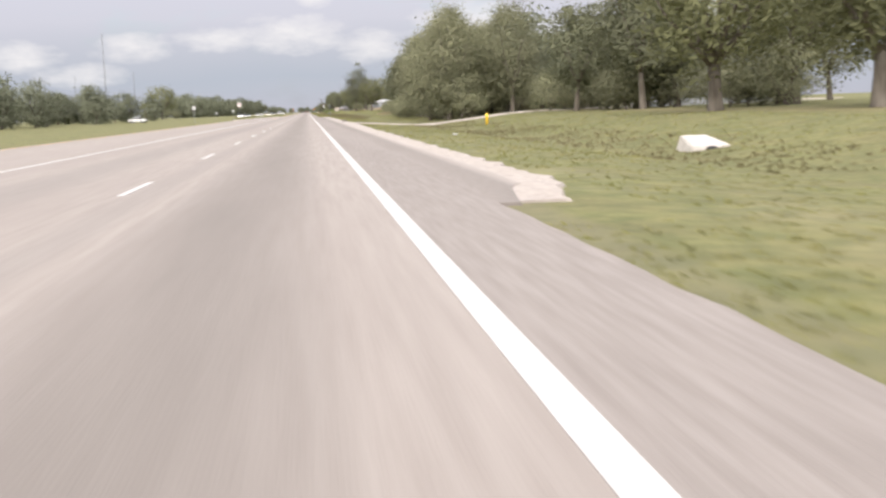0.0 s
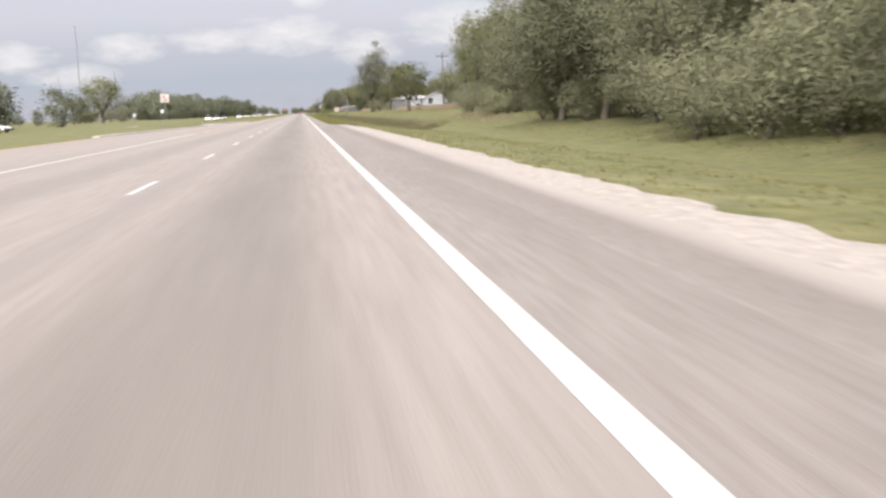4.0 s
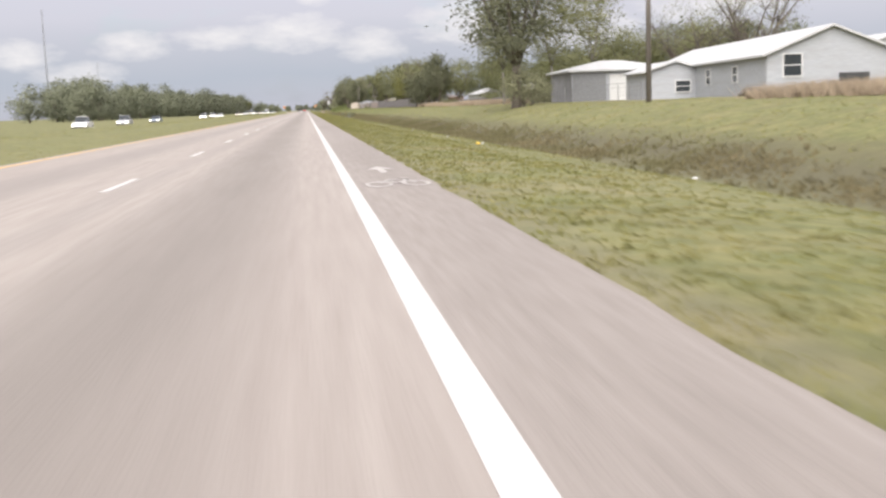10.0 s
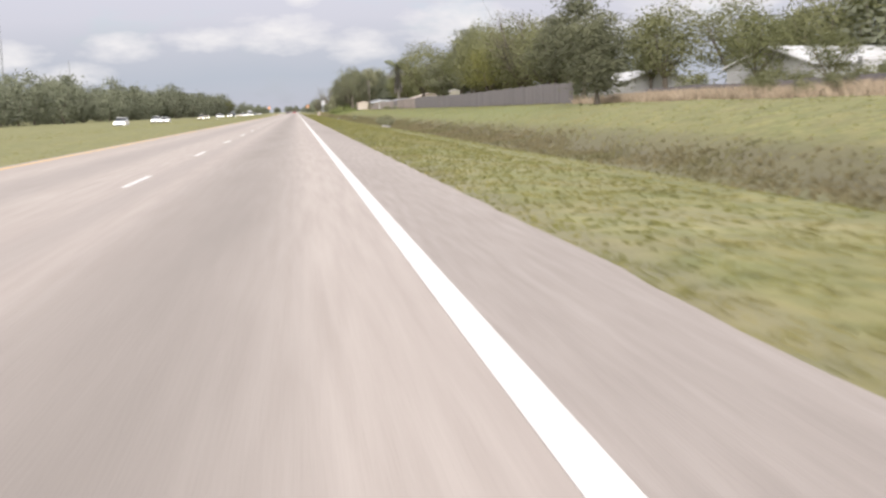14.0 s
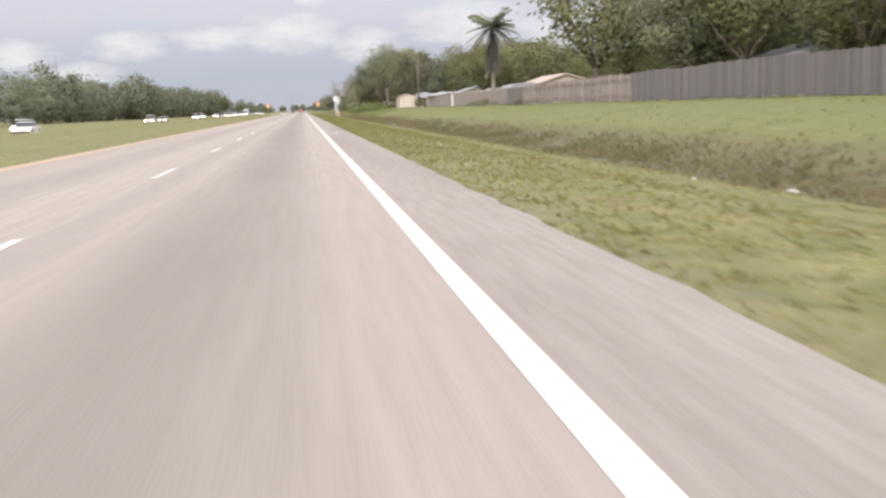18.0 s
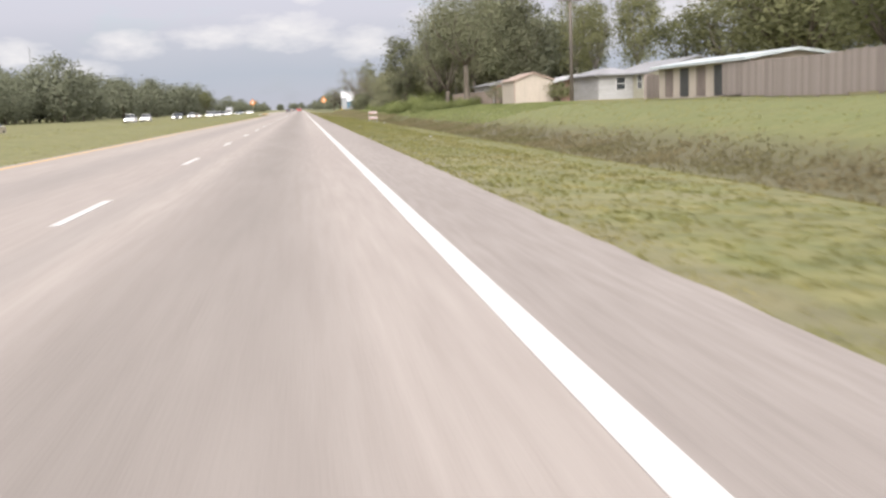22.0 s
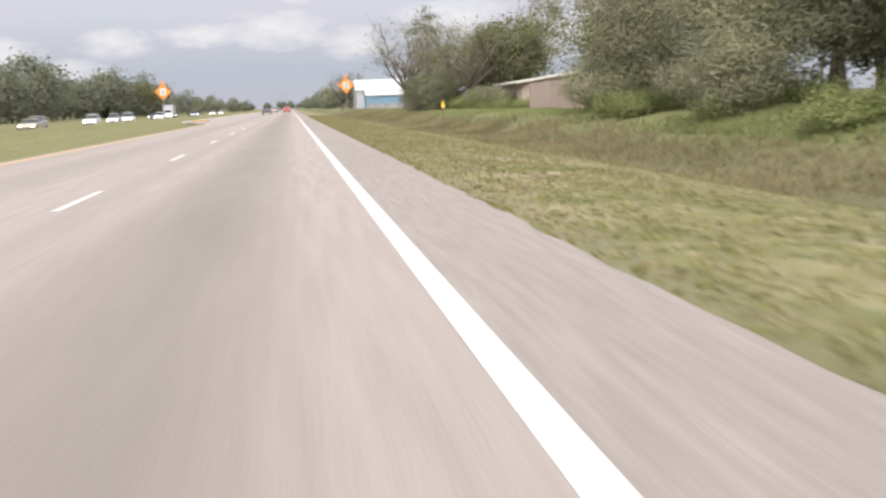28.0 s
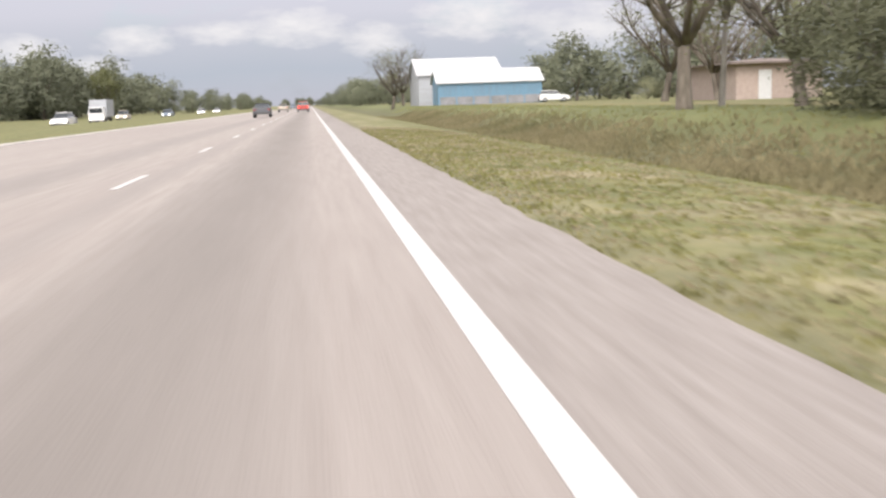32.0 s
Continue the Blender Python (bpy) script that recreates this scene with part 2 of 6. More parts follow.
M_LEAF_OAK = material("oak_leaves", (0.158, 0.165, 0.079), (0.242, 0.245, 0.120), 0.7, 0.75, own=0.18, island=0.12, thin=0.45)
M_LEAF_DARK = material("dark_leaves", (0.143, 0.150, 0.091), (0.218, 0.225, 0.133), 0.7, 0.75, own=0.16, island=0.12, thin=0.45)
# Distance haze is put into this leaf colour, which is paler and greyer.
M_LEAF_HAZY = material("far_leaves", (0.183, 0.197, 0.133), (0.241, 0.255, 0.173), 0.7, 0.8, own=0.1, island=0.12, thin=0.45)
M_LEAF_LIGHT = material("light_leaves", (0.132, 0.142, 0.061), (0.202, 0.208, 0.094), 0.7, 0.75, own=0.16, island=0.12, thin=0.45)
M_LEAF_VINE = material("vine_leaves", (0.190, 0.222, 0.076), (0.275, 0.305, 0.120), 0.5, 0.7, own=0.15, island=0.15, thin=0.45)
M_LEAF_YELLOW = material("yellow_green_leaves", (0.176, 0.180, 0.050), (0.248, 0.240, 0.080), 0.7, 0.75, own=0.1, island=0.15, thin=0.45)
M_LEAF_PALM = material("palm_fronds", (0.085, 0.098, 0.045), (0.16, 0.172, 0.08), 1.0, 0.55, own=0.15, island=0.3, thin=0.15)
M_BARK = material("grey_bark", (0.085, 0.070, 0.055), (0.19, 0.165, 0.135), 4, 0.95, 0.8, 14, own=0.2, stretch=(1, 1, 0.25))
M_BARK_PALE = material("pale_bark", (0.158, 0.143, 0.124), (0.277, 0.259, 0.232), 3, 0.9, 0.5, 12, own=0.15, stretch=(1, 1, 0.3))
M_POLE = material("weathered_pole_wood", (0.090, 0.079, 0.068), (0.173, 0.150, 0.131), 3, 0.9, 0.4, 20, own=0.15, stretch=(1, 1, 0.1))
M_STEEL = material("galvanised_steel", (0.42, 0.43, 0.44), (0.58, 0.59, 0.60), 8, 0.45, 0.05, 40, metal=0.7)
M_FENCE_GREY = material("weathered_fence_boards", (0.127, 0.115, 0.119), (0.205, 0.187, 0.194), 3, 0.9, 0.4, 20, own=0.2, stretch=(2, 2, 0.2), stain=(0.098, 0.082, 0.076), stain_scale=0.9)
M_FENCE_TAN = material("tan_fence_boards", (0.232, 0.196, 0.181), (0.324, 0.279, 0.260), 3, 0.9, 0.4, 20, own=0.16, stretch=(2, 2, 0.2), stain=(0.176, 0.138, 0.118), stain_scale=0.9)
M_FENCE_PINK = material("pinkish_fence_boards", (0.33, 0.255, 0.222), (0.42, 0.335, 0.297), 3, 0.9, 0.3, 20, own=0.08, stretch=(2, 2, 0.2), stain=(0.27, 0.205, 0.178), stain_scale=0.7, stain_amount=0.35)
M_FENCE_BROWN = material("brown_fence_boards", (0.25, 0.195, 0.165), (0.37, 0.30, 0.26), 3, 0.9, 0.4, 20, own=0.2, stretch=(2, 2, 0.2))
M_WHITE = material("white_siding", (0.327, 0.344, 0.374), (0.396, 0.408, 0.439), 2, 0.7, 0.15, 12, stretch=(1, 1, 6), stain=(0.284, 0.284, 0.284), stain_scale=0.35, stain_amount=0.4)
M_GREY = material("grey_siding", (0.36, 0.36, 0.37), (0.46, 0.46, 0.47), 2, 0.75, 0.15, 12, stretch=(1, 1, 6), stain=(0.28, 0.27, 0.26), stain_scale=0.4)
M_CREAM = material("cream_siding", (0.411, 0.395, 0.316), (0.490, 0.474, 0.387), 2, 0.75, 0.15, 12, stretch=(1, 1, 6), stain=(0.356, 0.324, 0.237), stain_scale=0.4, stain_amount=0.35)
M_BEIGE = material("beige_sheet_siding", (0.425, 0.370, 0.315), (0.510, 0.451, 0.391), 2, 0.7, 0.2, 10, stretch=(6, 6, 1), stain=(0.340, 0.297, 0.255), stain_scale=0.5, stain_amount=0.3)
M_PINK = material("pale_pink_stucco", (0.370, 0.292, 0.258), (0.447, 0.361, 0.318), 3, 0.85, 0.2, 30, stain=(0.361, 0.301, 0.258), stain_scale=0.5)
M_BRICK = material("red_brown_brick", (0.20, 0.115, 0.09), (0.32, 0.20, 0.165), 9, 0.9, 0.4, 24, stretch=(1, 1, 3), stain=(0.24, 0.17, 0.14), stain_scale=0.8)
M_ROOF_WHITE = material("white_metal_roofing", (0.427, 0.431, 0.442), (0.506, 0.510, 0.517), 2, 0.5, 0.1, 9, stain=(0.458, 0.442, 0.427), stain_scale=0.5, stain_amount=0.35)
M_ROOF_GREY = material("grey_shingles", (0.21, 0.21, 0.225), (0.31, 0.31, 0.325), 7, 0.9, 0.4, 20, stain=(0.13, 0.13, 0.13), stain_scale=0.6)
M_ROOF_BROWN = material("brown_shingles", (0.17, 0.135, 0.12), (0.27, 0.22, 0.20), 7, 0.9, 0.4, 20, stain=(0.12, 0.1, 0.09), stain_scale=0.6)
M_ROOF_TAN = material("tan_shingles", (0.36, 0.30, 0.265), (0.47, 0.40, 0.36), 7, 0.9, 0.4, 20, stain=(0.28, 0.24, 0.22), stain_scale=0.6)
M_ROOF_CREAM = material("pale_cream_roofing", (0.425, 0.408, 0.374), (0.518, 0.501, 0.468), 4, 0.8, 0.2, 14, stain=(0.340, 0.323, 0.297), stain_scale=0.6)
M_ROOF_ORANGE = material("faded_tan_roofing", (0.33, 0.25, 0.21), (0.42, 0.33, 0.285), 4, 0.85, 0.3, 14, stain=(0.27, 0.21, 0.18), stain_scale=0.7)
M_ROOF_BLUE = material("pale_blue_metal_roofing", (0.425, 0.472, 0.497), (0.510, 0.548, 0.570), 2, 0.5, 0.1, 9, stain=(0.357, 0.408, 0.425), stain_scale=0.6)
M_BLUE = material("blue_sheet_metal", (0.100, 0.206, 0.302), (0.155, 0.267, 0.370), 2, 0.5, 0.15, 10, stretch=(6, 6, 1), stain=(0.130, 0.189, 0.244), stain_scale=0.3)
# Dark trim; on flat plates its colour also stands for shade in openings.
M_DARK = material("dark_painted_trim", (0.035, 0.035, 0.037), (0.06, 0.06, 0.062), 4, 0.6)
M_TRIM = material("white_painted_trim", (0.553, 0.553, 0.553), (0.632, 0.632, 0.632), 4, 0.6)
M_RED = material("faded_red_paint", (0.33, 0.085, 0.07), (0.43, 0.14, 0.115), 4, 0.6)
M_ORANGE = material("orange_sign_sheeting", (0.66, 0.22, 0.025), (0.74, 0.27, 0.04), 3, 0.5)
M_SIGN_WHITE = material("white_sign_sheeting", (0.616, 0.616, 0.616), (0.679, 0.679, 0.679), 3, 0.4)
M_SIGN_BACK = material("bare_aluminium", (0.50, 0.50, 0.51), (0.60, 0.60, 0.61), 3, 0.4, metal=0.6)
M_BLACK = material("black_rubber", (0.018, 0.018, 0.018), (0.03, 0.03, 0.03), 9, 0.8)
M_GLASS = material("dark_window_glass", (0.03, 0.035, 0.04), (0.05, 0.055, 0.06), 1, 0.08)
M_YELLOW_PLASTIC = material("yellow_plastic", (0.78, 0.50, 0.03), (0.88, 0.60, 0.08), 3, 0.5)
M_LITTER = material("white_plastic_litter", (0.553, 0.553, 0.553), (0.664, 0.664, 0.664), 6, 0.6)
M_CONCRETE = material("stained_concrete", (0.245, 0.238, 0.223), (0.360, 0.346, 0.331), 4, 0.9, 0.4, 30, stain=(0.158, 0.151, 0.137), stain_scale=0.9)
M_TAR = material("old_dark_asphalt", (0.10, 0.092, 0.085), (0.17, 0.155, 0.145), 14, 0.95, 0.8, 30)
M_LEAF_WOOD = material("wood_edge_leaves", (0.222, 0.224, 0.136), (0.328, 0.328, 0.200), 0.7, 0.8, own=0.2, island=0.12, thin=0.45)
M_MAST = material("dull_grey_steel", (0.16, 0.165, 0.175), (0.22, 0.225, 0.235), 8, 0.6)
M_TAIL = material("unlit_tail_lamp", (0.22, 0.02, 0.018), (0.30, 0.03, 0.026), 3, 0.3)
M_LAMP = glow("lit_headlamp", (1.0, 0.96, 0.85), 3.0)
M_BRAKE = glow("lit_brake_lamp", (1.0, 0.08, 0.05), 1.3)
CAR_PAINT = {n: material(n + "_car_paint", tuple(c * 0.92 for c in v), v, 2, 0.3) for n, v in
             (("white", (0.75, 0.75, 0.75)), ("silver", (0.42, 0.43, 0.45)), ("dark_grey", (0.075, 0.08, 0.09)), ("blue_grey", (0.16, 0.20, 0.25)), ("beige", (0.46, 0.41, 0.33)), ("red", (0.42, 0.06, 0.05)))}

# ---- mesh helpers ----
def part(name, mesh, mat, parent=None, label="", at=None):
    """Links a bmesh or mesh as one object under a thing or a part."""
    if isinstance(mesh, bmesh.types.BMesh):
        me = bpy.data.meshes.new(name)
        mesh.to_mesh(me)
        mesh.free()
    else:
        me = mesh
    if mat and not me.materials:
        me.materials.append(mat)
    ob = new(name, me)
    if parent:
        ob.parent = parent
    if at is not None:
        ob.matrix_basis = at
    if label:
        ob["label"] = label
    return ob


def thing(name, x, y, z=0.0, turned=0.0, label="", category="", group="", kind=""):
    ob = new(name)
    ob.empty_display_size = 0.3
    ob.matrix_basis = pose(x, y, z, 0, 0, turned)
    return tagged(ob, label, category, group, kind)


def box(bm, x0, x1, y0, y1, z0, z1):
    v = [bm.verts.new(p) for p in ((x0, y0, z0), (x1, y0, z0), (x1, y1, z0), (x0, y1, z0), (x0, y0, z1), (x1, y0, z1), (x1, y1, z1), (x0, y1, z1))]
    for q in ((3, 2, 1, 0), (4, 5, 6, 7), (0, 1, 5, 4), (1, 2, 6, 5), (2, 3, 7, 6), (3, 0, 4, 7)):
        bm.faces.new([v[i] for i in q])
    return bm


def boxes(*all_of):
    bm = bmesh.new()
    for b in all_of:
        box(bm, *b)
    return bm


def tube(bm, path, sides=7):
    """A tapered tube through (point, radius) pairs."""
    rings = []
    for i, (p, r) in enumerate(path):
        p = Vector(p)
        a, b = Vector(path[max(0, i - 1)][0]), Vector(path[min(len(path) - 1, i + 1)][0])
        d = (b - a).normalized()
        u = d.orthogonal().normalized() if i == 0 else (rings_u - d * rings_u.dot(d)).normalized()
        rings_u = u
        w = d.cross(u)
        rings.append([bm.verts.new(p + (u * math.cos(2 * math.pi * k / sides) + w * math.sin(2 * math.pi * k / sides)) * r) for k in range(sides)])
    for r0, r1 in zip(rings, rings[1:]):
        for k in range(sides):
            f = bm.faces.new((r0[k], r0[(k + 1) % sides], r1[(k + 1) % sides], r1[k]))
            f.smooth = True
    bm.faces.new(list(reversed(rings[0])))
    bm.faces.new(rings[-1])
    return bm


def prism(bm, outline, y0, y1):
    """Extrudes an outline of (x, z) points along y."""
    a = [bm.verts.new((x, y0, z)) for x, z in outline]
    b = [bm.verts.new((x, y1, z)) for x, z in outline]
    n = len(a)
    for k in range(n):
        bm.faces.new((a[k], a[(k + 1) % n], b[(k + 1) % n], b[k]))
    bm.faces.new(list(reversed(a)))
    bm.faces.new(b)
    bmesh.ops.recalc_face_normals(bm, faces=bm.faces)
    return bm


def raw_mesh(name, verts, size):
    """A mesh of loose polygons of one size from an array of corners."""
    me = bpy.data.meshes.new(name)
    verts = np.asarray(verts, dtype=np.float32).reshape(-1, 3)
    n = len(verts)
    me.vertices.add(n)
    me.vertices.foreach_set("co", verts.ravel())
    me.loops.add(n)
    me.loops.foreach_set("vertex_index", np.arange(n, dtype=np.int32))
    me.polygons.add(n // size)
    me.polygons.foreach_set("loop_start", np.arange(0, n, size, dtype=np.int32))
    me.update(calc_edges=True)
    return me


def leaves(rng, centres, size, flat=0.5, out=None):
    """Pointed leaf shapes round the given centres, their upper sides turned the way of out."""
    n = len(centres)
    a = rng.normal(size=(n, 3))
    a[:, 2] *= flat
    a /= np.linalg.norm(a, axis=1, keepdims=True)
    b = np.cross(a, rng.normal(size=(n, 3)))
    b /= np.linalg.norm(b, axis=1, keepdims=True)
    if out is not None:
        b[(np.cross(a, b) * out).sum(axis=1) < 0] *= -1
    s = (size * rng.uniform(0.6, 1.3, n))[:, None]
    return np.stack([centres - a * s, centres + b * s * 0.55, centres + a * s, centres - b * s * 0.55], axis=1)


# ---- the lie of the land ----
PROFILE_X = [1.2, 2.2, 4.0, 6.0, 7.5, 9.0, 10.5, 12.5, 15.0, 18.0, 21.0, 30.0, 70.0]
PROFILE_DITCH = [-0.05, -0.06, -0.16, -0.38, -0.65, -0.95, -0.90, -0.25, 0.35, 0.80, 1.0, 1.0, 0.9]
PROFILE_SHALLOW = [-0.05, -0.06, -0.12, -0.25, -0.38, -0.50, -0.52, -0.35, -0.05, 0.25, 0.40, 0.5, 0.6]
MEDIAN_X = [-60, -45, -36, -35.2, -26.3, -25.6, -23.8, -20, -16, -12, -9, -8.25]
MEDIAN_Z = [0.0, -0.20, -0.53, -0.56, -0.56, -0.50, 0.08, -0.06, -0.30, -0.24, -0.08, -0.05]
# The opposite carriageway lies lower, behind the crown of the median.
OPPOSITE_Z = -0.48


# The grass edge of the turn lane.
LANE_Y = [195, 222, 238, 249.5, 251, 261, 262.3, 272, 283]
LANE_X = [-14.2, -12.7, -11.4, -12.0, -14.2, -14.2, -13.0, -11.1, -8.7]


def land(x, y):
    if x >= 1.2:
        k = min(1.0, max(0.0, (y - 195) / 30))
        z = np.interp(x, PROFILE_X, PROFILE_DITCH) * k + np.interp(x, PROFILE_X, PROFILE_SHALLOW) * (1 - k)
        k = min(1.0, max(0.0, (y - 855) / 40)) * min(1.0, max(0.0, (x - 11.5) / 5))
        z = z * (1 - k) + 0.36 * k
        if x > 2.5:
            z += 0.10 * noise.noise((x * 0.25, y * 0.11, 3.0)) * min(1, (x - 2.5) / 3)
        return float(z)
    if x > -8.25:
        return -0.09
    z = np.interp(x, MEDIAN_X, MEDIAN_Z)
    side = np.interp(y, LANE_Y, LANE_X)
    if (y < 283 and x > side) or (y > 925 and x > -12.6) or (258 < y < 273 and x > -26.3):
        z = min(z, -0.09, float(np.interp(x, [-26.4, -13.6], [-0.58, -0.09])))
    elif 185 < y < 300 and x > side - 6:
        z = max(z, -0.02 - 0.05 * (side - x))
    elif -25 < x < -9 or x < -37:
        z += 0.05 * noise.noise((x * 0.2, y * 0.1, 7.0))
    return float(z)


def setting(name, bm, mat, label):
    ob = part(name, bm, mat)
    return tagged(ob, label, name.split("_")[0], kind="structure")


gx = [-4000, -1500, -600, -250, -120, -80, -60, -50, -43, -38, -36, -35.2, -31, -26.3, -25.6, -24.6, -23.8, -22, -18, -15, -14.3, -14.1, -12.7, -12.5, -11, -9.5, -8.6, -8.3, -8.2, -4, 1.1, 1.25, 1.7, 2.3, 3, 3.7, 4.5, 5.3, 6, 6.8, 7.5, 8.2, 9, 9.8, 10.6, 11.5, 12.5, 13.7, 15, 16.5, 18, 19.5, 21, 24, 28, 34, 45, 70, 120, 250, 600, 1500, 4000]
gy = [-600, -200, -80] + [-40 + 3 * i for i in range(440)] + [1320, 1400, 1550, 1800, 2300, 3200, 4900]
verts = [(x, y, land(x, y)) for y in gy for x in gx]
nx = len(gx)
me = bpy.data.meshes.new("ground")
me.from_pydata(verts, [], [(j * nx + i, j * nx + i + 1, (j + 1) * nx + i + 1, (j + 1) * nx + i) for j in range(len(gy) - 1) for i in range(nx - 1)])
me.polygons.foreach_set("use_smooth", [True] * len(me.polygons))
ground = tagged(part("ground", me, M_GROUND), "rough mown roadside grass falling to a weedy ditch", "ground", kind="structure")


def strip(name, edges, z, thick, mat, label, wobble=0.0, step=4.0, kind="structure"):
    """A slab along the road. edges: rows of (y, x left, x right)."""
    ys = [r[0] for r in edges]
    bm = bmesh.new()
    n = max(2, int((ys[-1] - ys[0]) / step))
    rows = []
    for i in range(n + 1):
        y = ys[0] + (ys[-1] - ys[0]) * i / n
        a, b = np.interp(y, ys, [r[1] for r in edges]), np.interp(y, ys, [r[2] for r in edges])
        if wobble:
            b += wobble * noise.noise((y * 0.9, 0, 5)) + wobble * 0.7 * noise.noise((y * 3.1, 0, 9))
        rows.append([bm.verts.new(p) for p in ((a, y, z - thick), (a, y, z), (b, y, z), (b + (0.06 if wobble else 0), y, z - thick))])
    for r0, r1 in zip(rows, rows[1:]):
        for k in range(3):
            bm.faces.new((r0[k], r0[k + 1], r1[k + 1], r1[k]))
    bm.faces.new(rows[0])
    bm.faces.new(list(reversed(rows[-1])))
    bmesh.ops.recalc_face_normals(bm, faces=bm.faces)
    return tagged(part(name, bm, mat), label, name.split("_")[0], kind=kind)


ROAD_END = 2600
road = strip("road", [(-120, -8.2, 0.082), (ROAD_END, -8.2, 0.082)], 0.0, 0.12, M_ROAD, "pale worn two-lane carriageway with dark oil strips", step=20)
strip("road_shoulder", [(-120, 0.082, 1.25), (ROAD_END, 0.082, 1.25)], -0.0, 0.12, M_SHOULDER, "grey asphalt bicycle lane beside the carriageway", wobble=0.07, step=0.7)
strip("road_apron", [(12, 1.2, 1.5), (16, 1.2, 2.15), (60, 1.2, 2.1), (118, 1.2, 2.3), (204, 1.2, 2.4), (210, 1.2, 1.9), (216, 1.2, 1.35)], -0.010, 0.10, M_APRON, "broken-edged asphalt widening beside the bicycle lane", wobble=0.13, step=0.5)
strip("gravel_edge", [(12.3, 1.3, 2.2), (16, 1.7, 2.8), (60, 1.6, 2.9), (92, 1.8, 3.2), (96, 1.8, 3.6), (101, 1.8, 3.5), (108, 1.8, 3.2), (190, 1.6, 3.2), (206, 1.7, 2.8), (212, 1.5, 2.1)], -0.022, 0.10, M_GRAVEL, "pale broken gravel along the pavement edge", wobble=0.28, step=0.5)
strip("turn_lane", [(-120, -13.8, -8.2), (195, -13.8, -8.2), (222, -12.3, -8.2), (238, -11.0, -8.2), (249.5, -11.6, -8.2), (251, -13.8, -8.2), (261, -13.8, -8.2), (262.3, -12.6, -8.2), (272, -10.7, -8.2), (283, -8.3, -8.2)], -0.003, 0.12, M_ROAD, "pale left-turn lane beside the median", step=3)
strip("turn_lane_far", [(926, -8.3, -8.2), (948, -12.2, -8.2), (1250, -12.2, -8.2)], -0.003, 0.12, M_ROAD, "pale left-turn lane opening beside the median", step=3)
bm = bmesh.new()
tops = [bm.verts.new(p) for p in ((-26.4, 259, OPPOSITE_Z - 0.006), (-13.6, 259, -0.006), (-12.6, 271, -0.006), (-26.4, 271, OPPOSITE_Z - 0.006))]
bm.faces.new(tops)
bmesh.ops.solidify(bm, geom=bm.faces[:], thickness=0.1)
setting("median_crossing", bm, M_SHOULDER, "asphalt crossing through the grass median")
strip("opposite_road", [(-200, -34.8, -26.3), (ROAD_END, -34.8, -26.3)], OPPOSITE_Z, 0.12, M_ROAD, "opposite carriageway beyond the grass median", step=20)

edge_line = strip("edge_line", [(-120, -0.085, 0.085), (ROAD_END, -0.085, 0.085)], 0.004, 0.003, M_PAINT, "solid white edge line painted on the road", step=20)
strip("median_line", [(273, -7.95, -7.80), (930, -7.95, -7.80)], 0.004, 0.003, M_YELLOW, "yellow edge line painted beside the median", step=20)
strip("median_line_near", [(-120, -13.45, -13.3), (192, -13.45, -13.3)], 0.004, 0.003, M_YELLOW, "yellow line along the turn lane", step=20)
strip("turn_line", [(-20, -7.95, -7.80), (190, -7.95, -7.80)], 0.004, 0.003, M_PAINT, "solid white line of the left-turn lane", step=20)
strip("turn_line_yellow", [(196, -7.95, -7.80), (262, -8.3, -8.15)], 0.004, 0.003, M_YELLOW, "yellow line at the end of the turn lane", step=20)
strip("opposite_line", [(-200, -26.75, -26.6), (ROAD_END, -26.75, -26.6)], OPPOSITE_Z + 0.004, 0.003, M_YELLOW, "yellow edge line of the opposite carriageway", step=20)

dash_bm = boxes((-0.06, 0.06, 0, 3.05, 0.0, 0.004))
dash_me = bpy.data.meshes.new("lane_dash")
dash_bm.to_mesh(dash_me)
dash_bm.free()
dash_me.materials.append(M_PAINT)
DASH_START = 3.4
for i in range(-8, 150):
    ob = new("lane_dash", dash_me)
    ob.parent = road
    ob.matrix_basis = pose(-3.66, DASH_START + i * 12.192, 0.002)


def kerb(name, y0, y1, x, mat, label, high=0.15):
    bm = bmesh.new()
    prism(bm, [(x - 0.4, -0.10), (x - 0.4, high - 0.02), (x - 0.12, high), (x - 0.04, high - 0.04), (x, -0.10)], y0, y1)
    return tagged(part(name, bm, mat), label, "kerb", kind="structure")




def kerb_bend(name, pts, wide, high, mat, label):
    """A low kerb through (x, y) points."""
    bm = bmesh.new()
    rows = [[bm.verts.new((x + o, y, z)) for o, z in ((0, -0.1), (-0.03, high), (-wide, high), (-wide, -0.1))] for x, y in pts]
    for a, b in zip(rows, rows[1:]):
        for k in range(4):
            bm.faces.new((a[k], a[(k + 1) % 4], b[(k + 1) % 4], b[k]))
    bm.faces.new(rows[0])
    bm.faces.new(list(reversed(rows[-1])))
    bmesh.ops.recalc_face_normals(bm, faces=bm.faces)
    return tagged(part(name, bm, mat), label, "kerb", kind="structure")


kerb_bend("kerb_turn_lane", [(-13.75, 190), (-13.65, 200), (-12.3, 222), (-11.0, 238), (-11.1, 245), (-11.6, 249.5)], 0.45, 0.09, M_KERB, "low pale concrete kerb along the grass median")
kerb_bend("kerb_island", [(-13.4, 260.6), (-12.6, 262.3), (-11.6, 267.5), (-10.7, 272), (-9.6, 277), (-8.35, 283)], 0.45, 0.09, M_KERB, "low pale kerb round the start of the median")


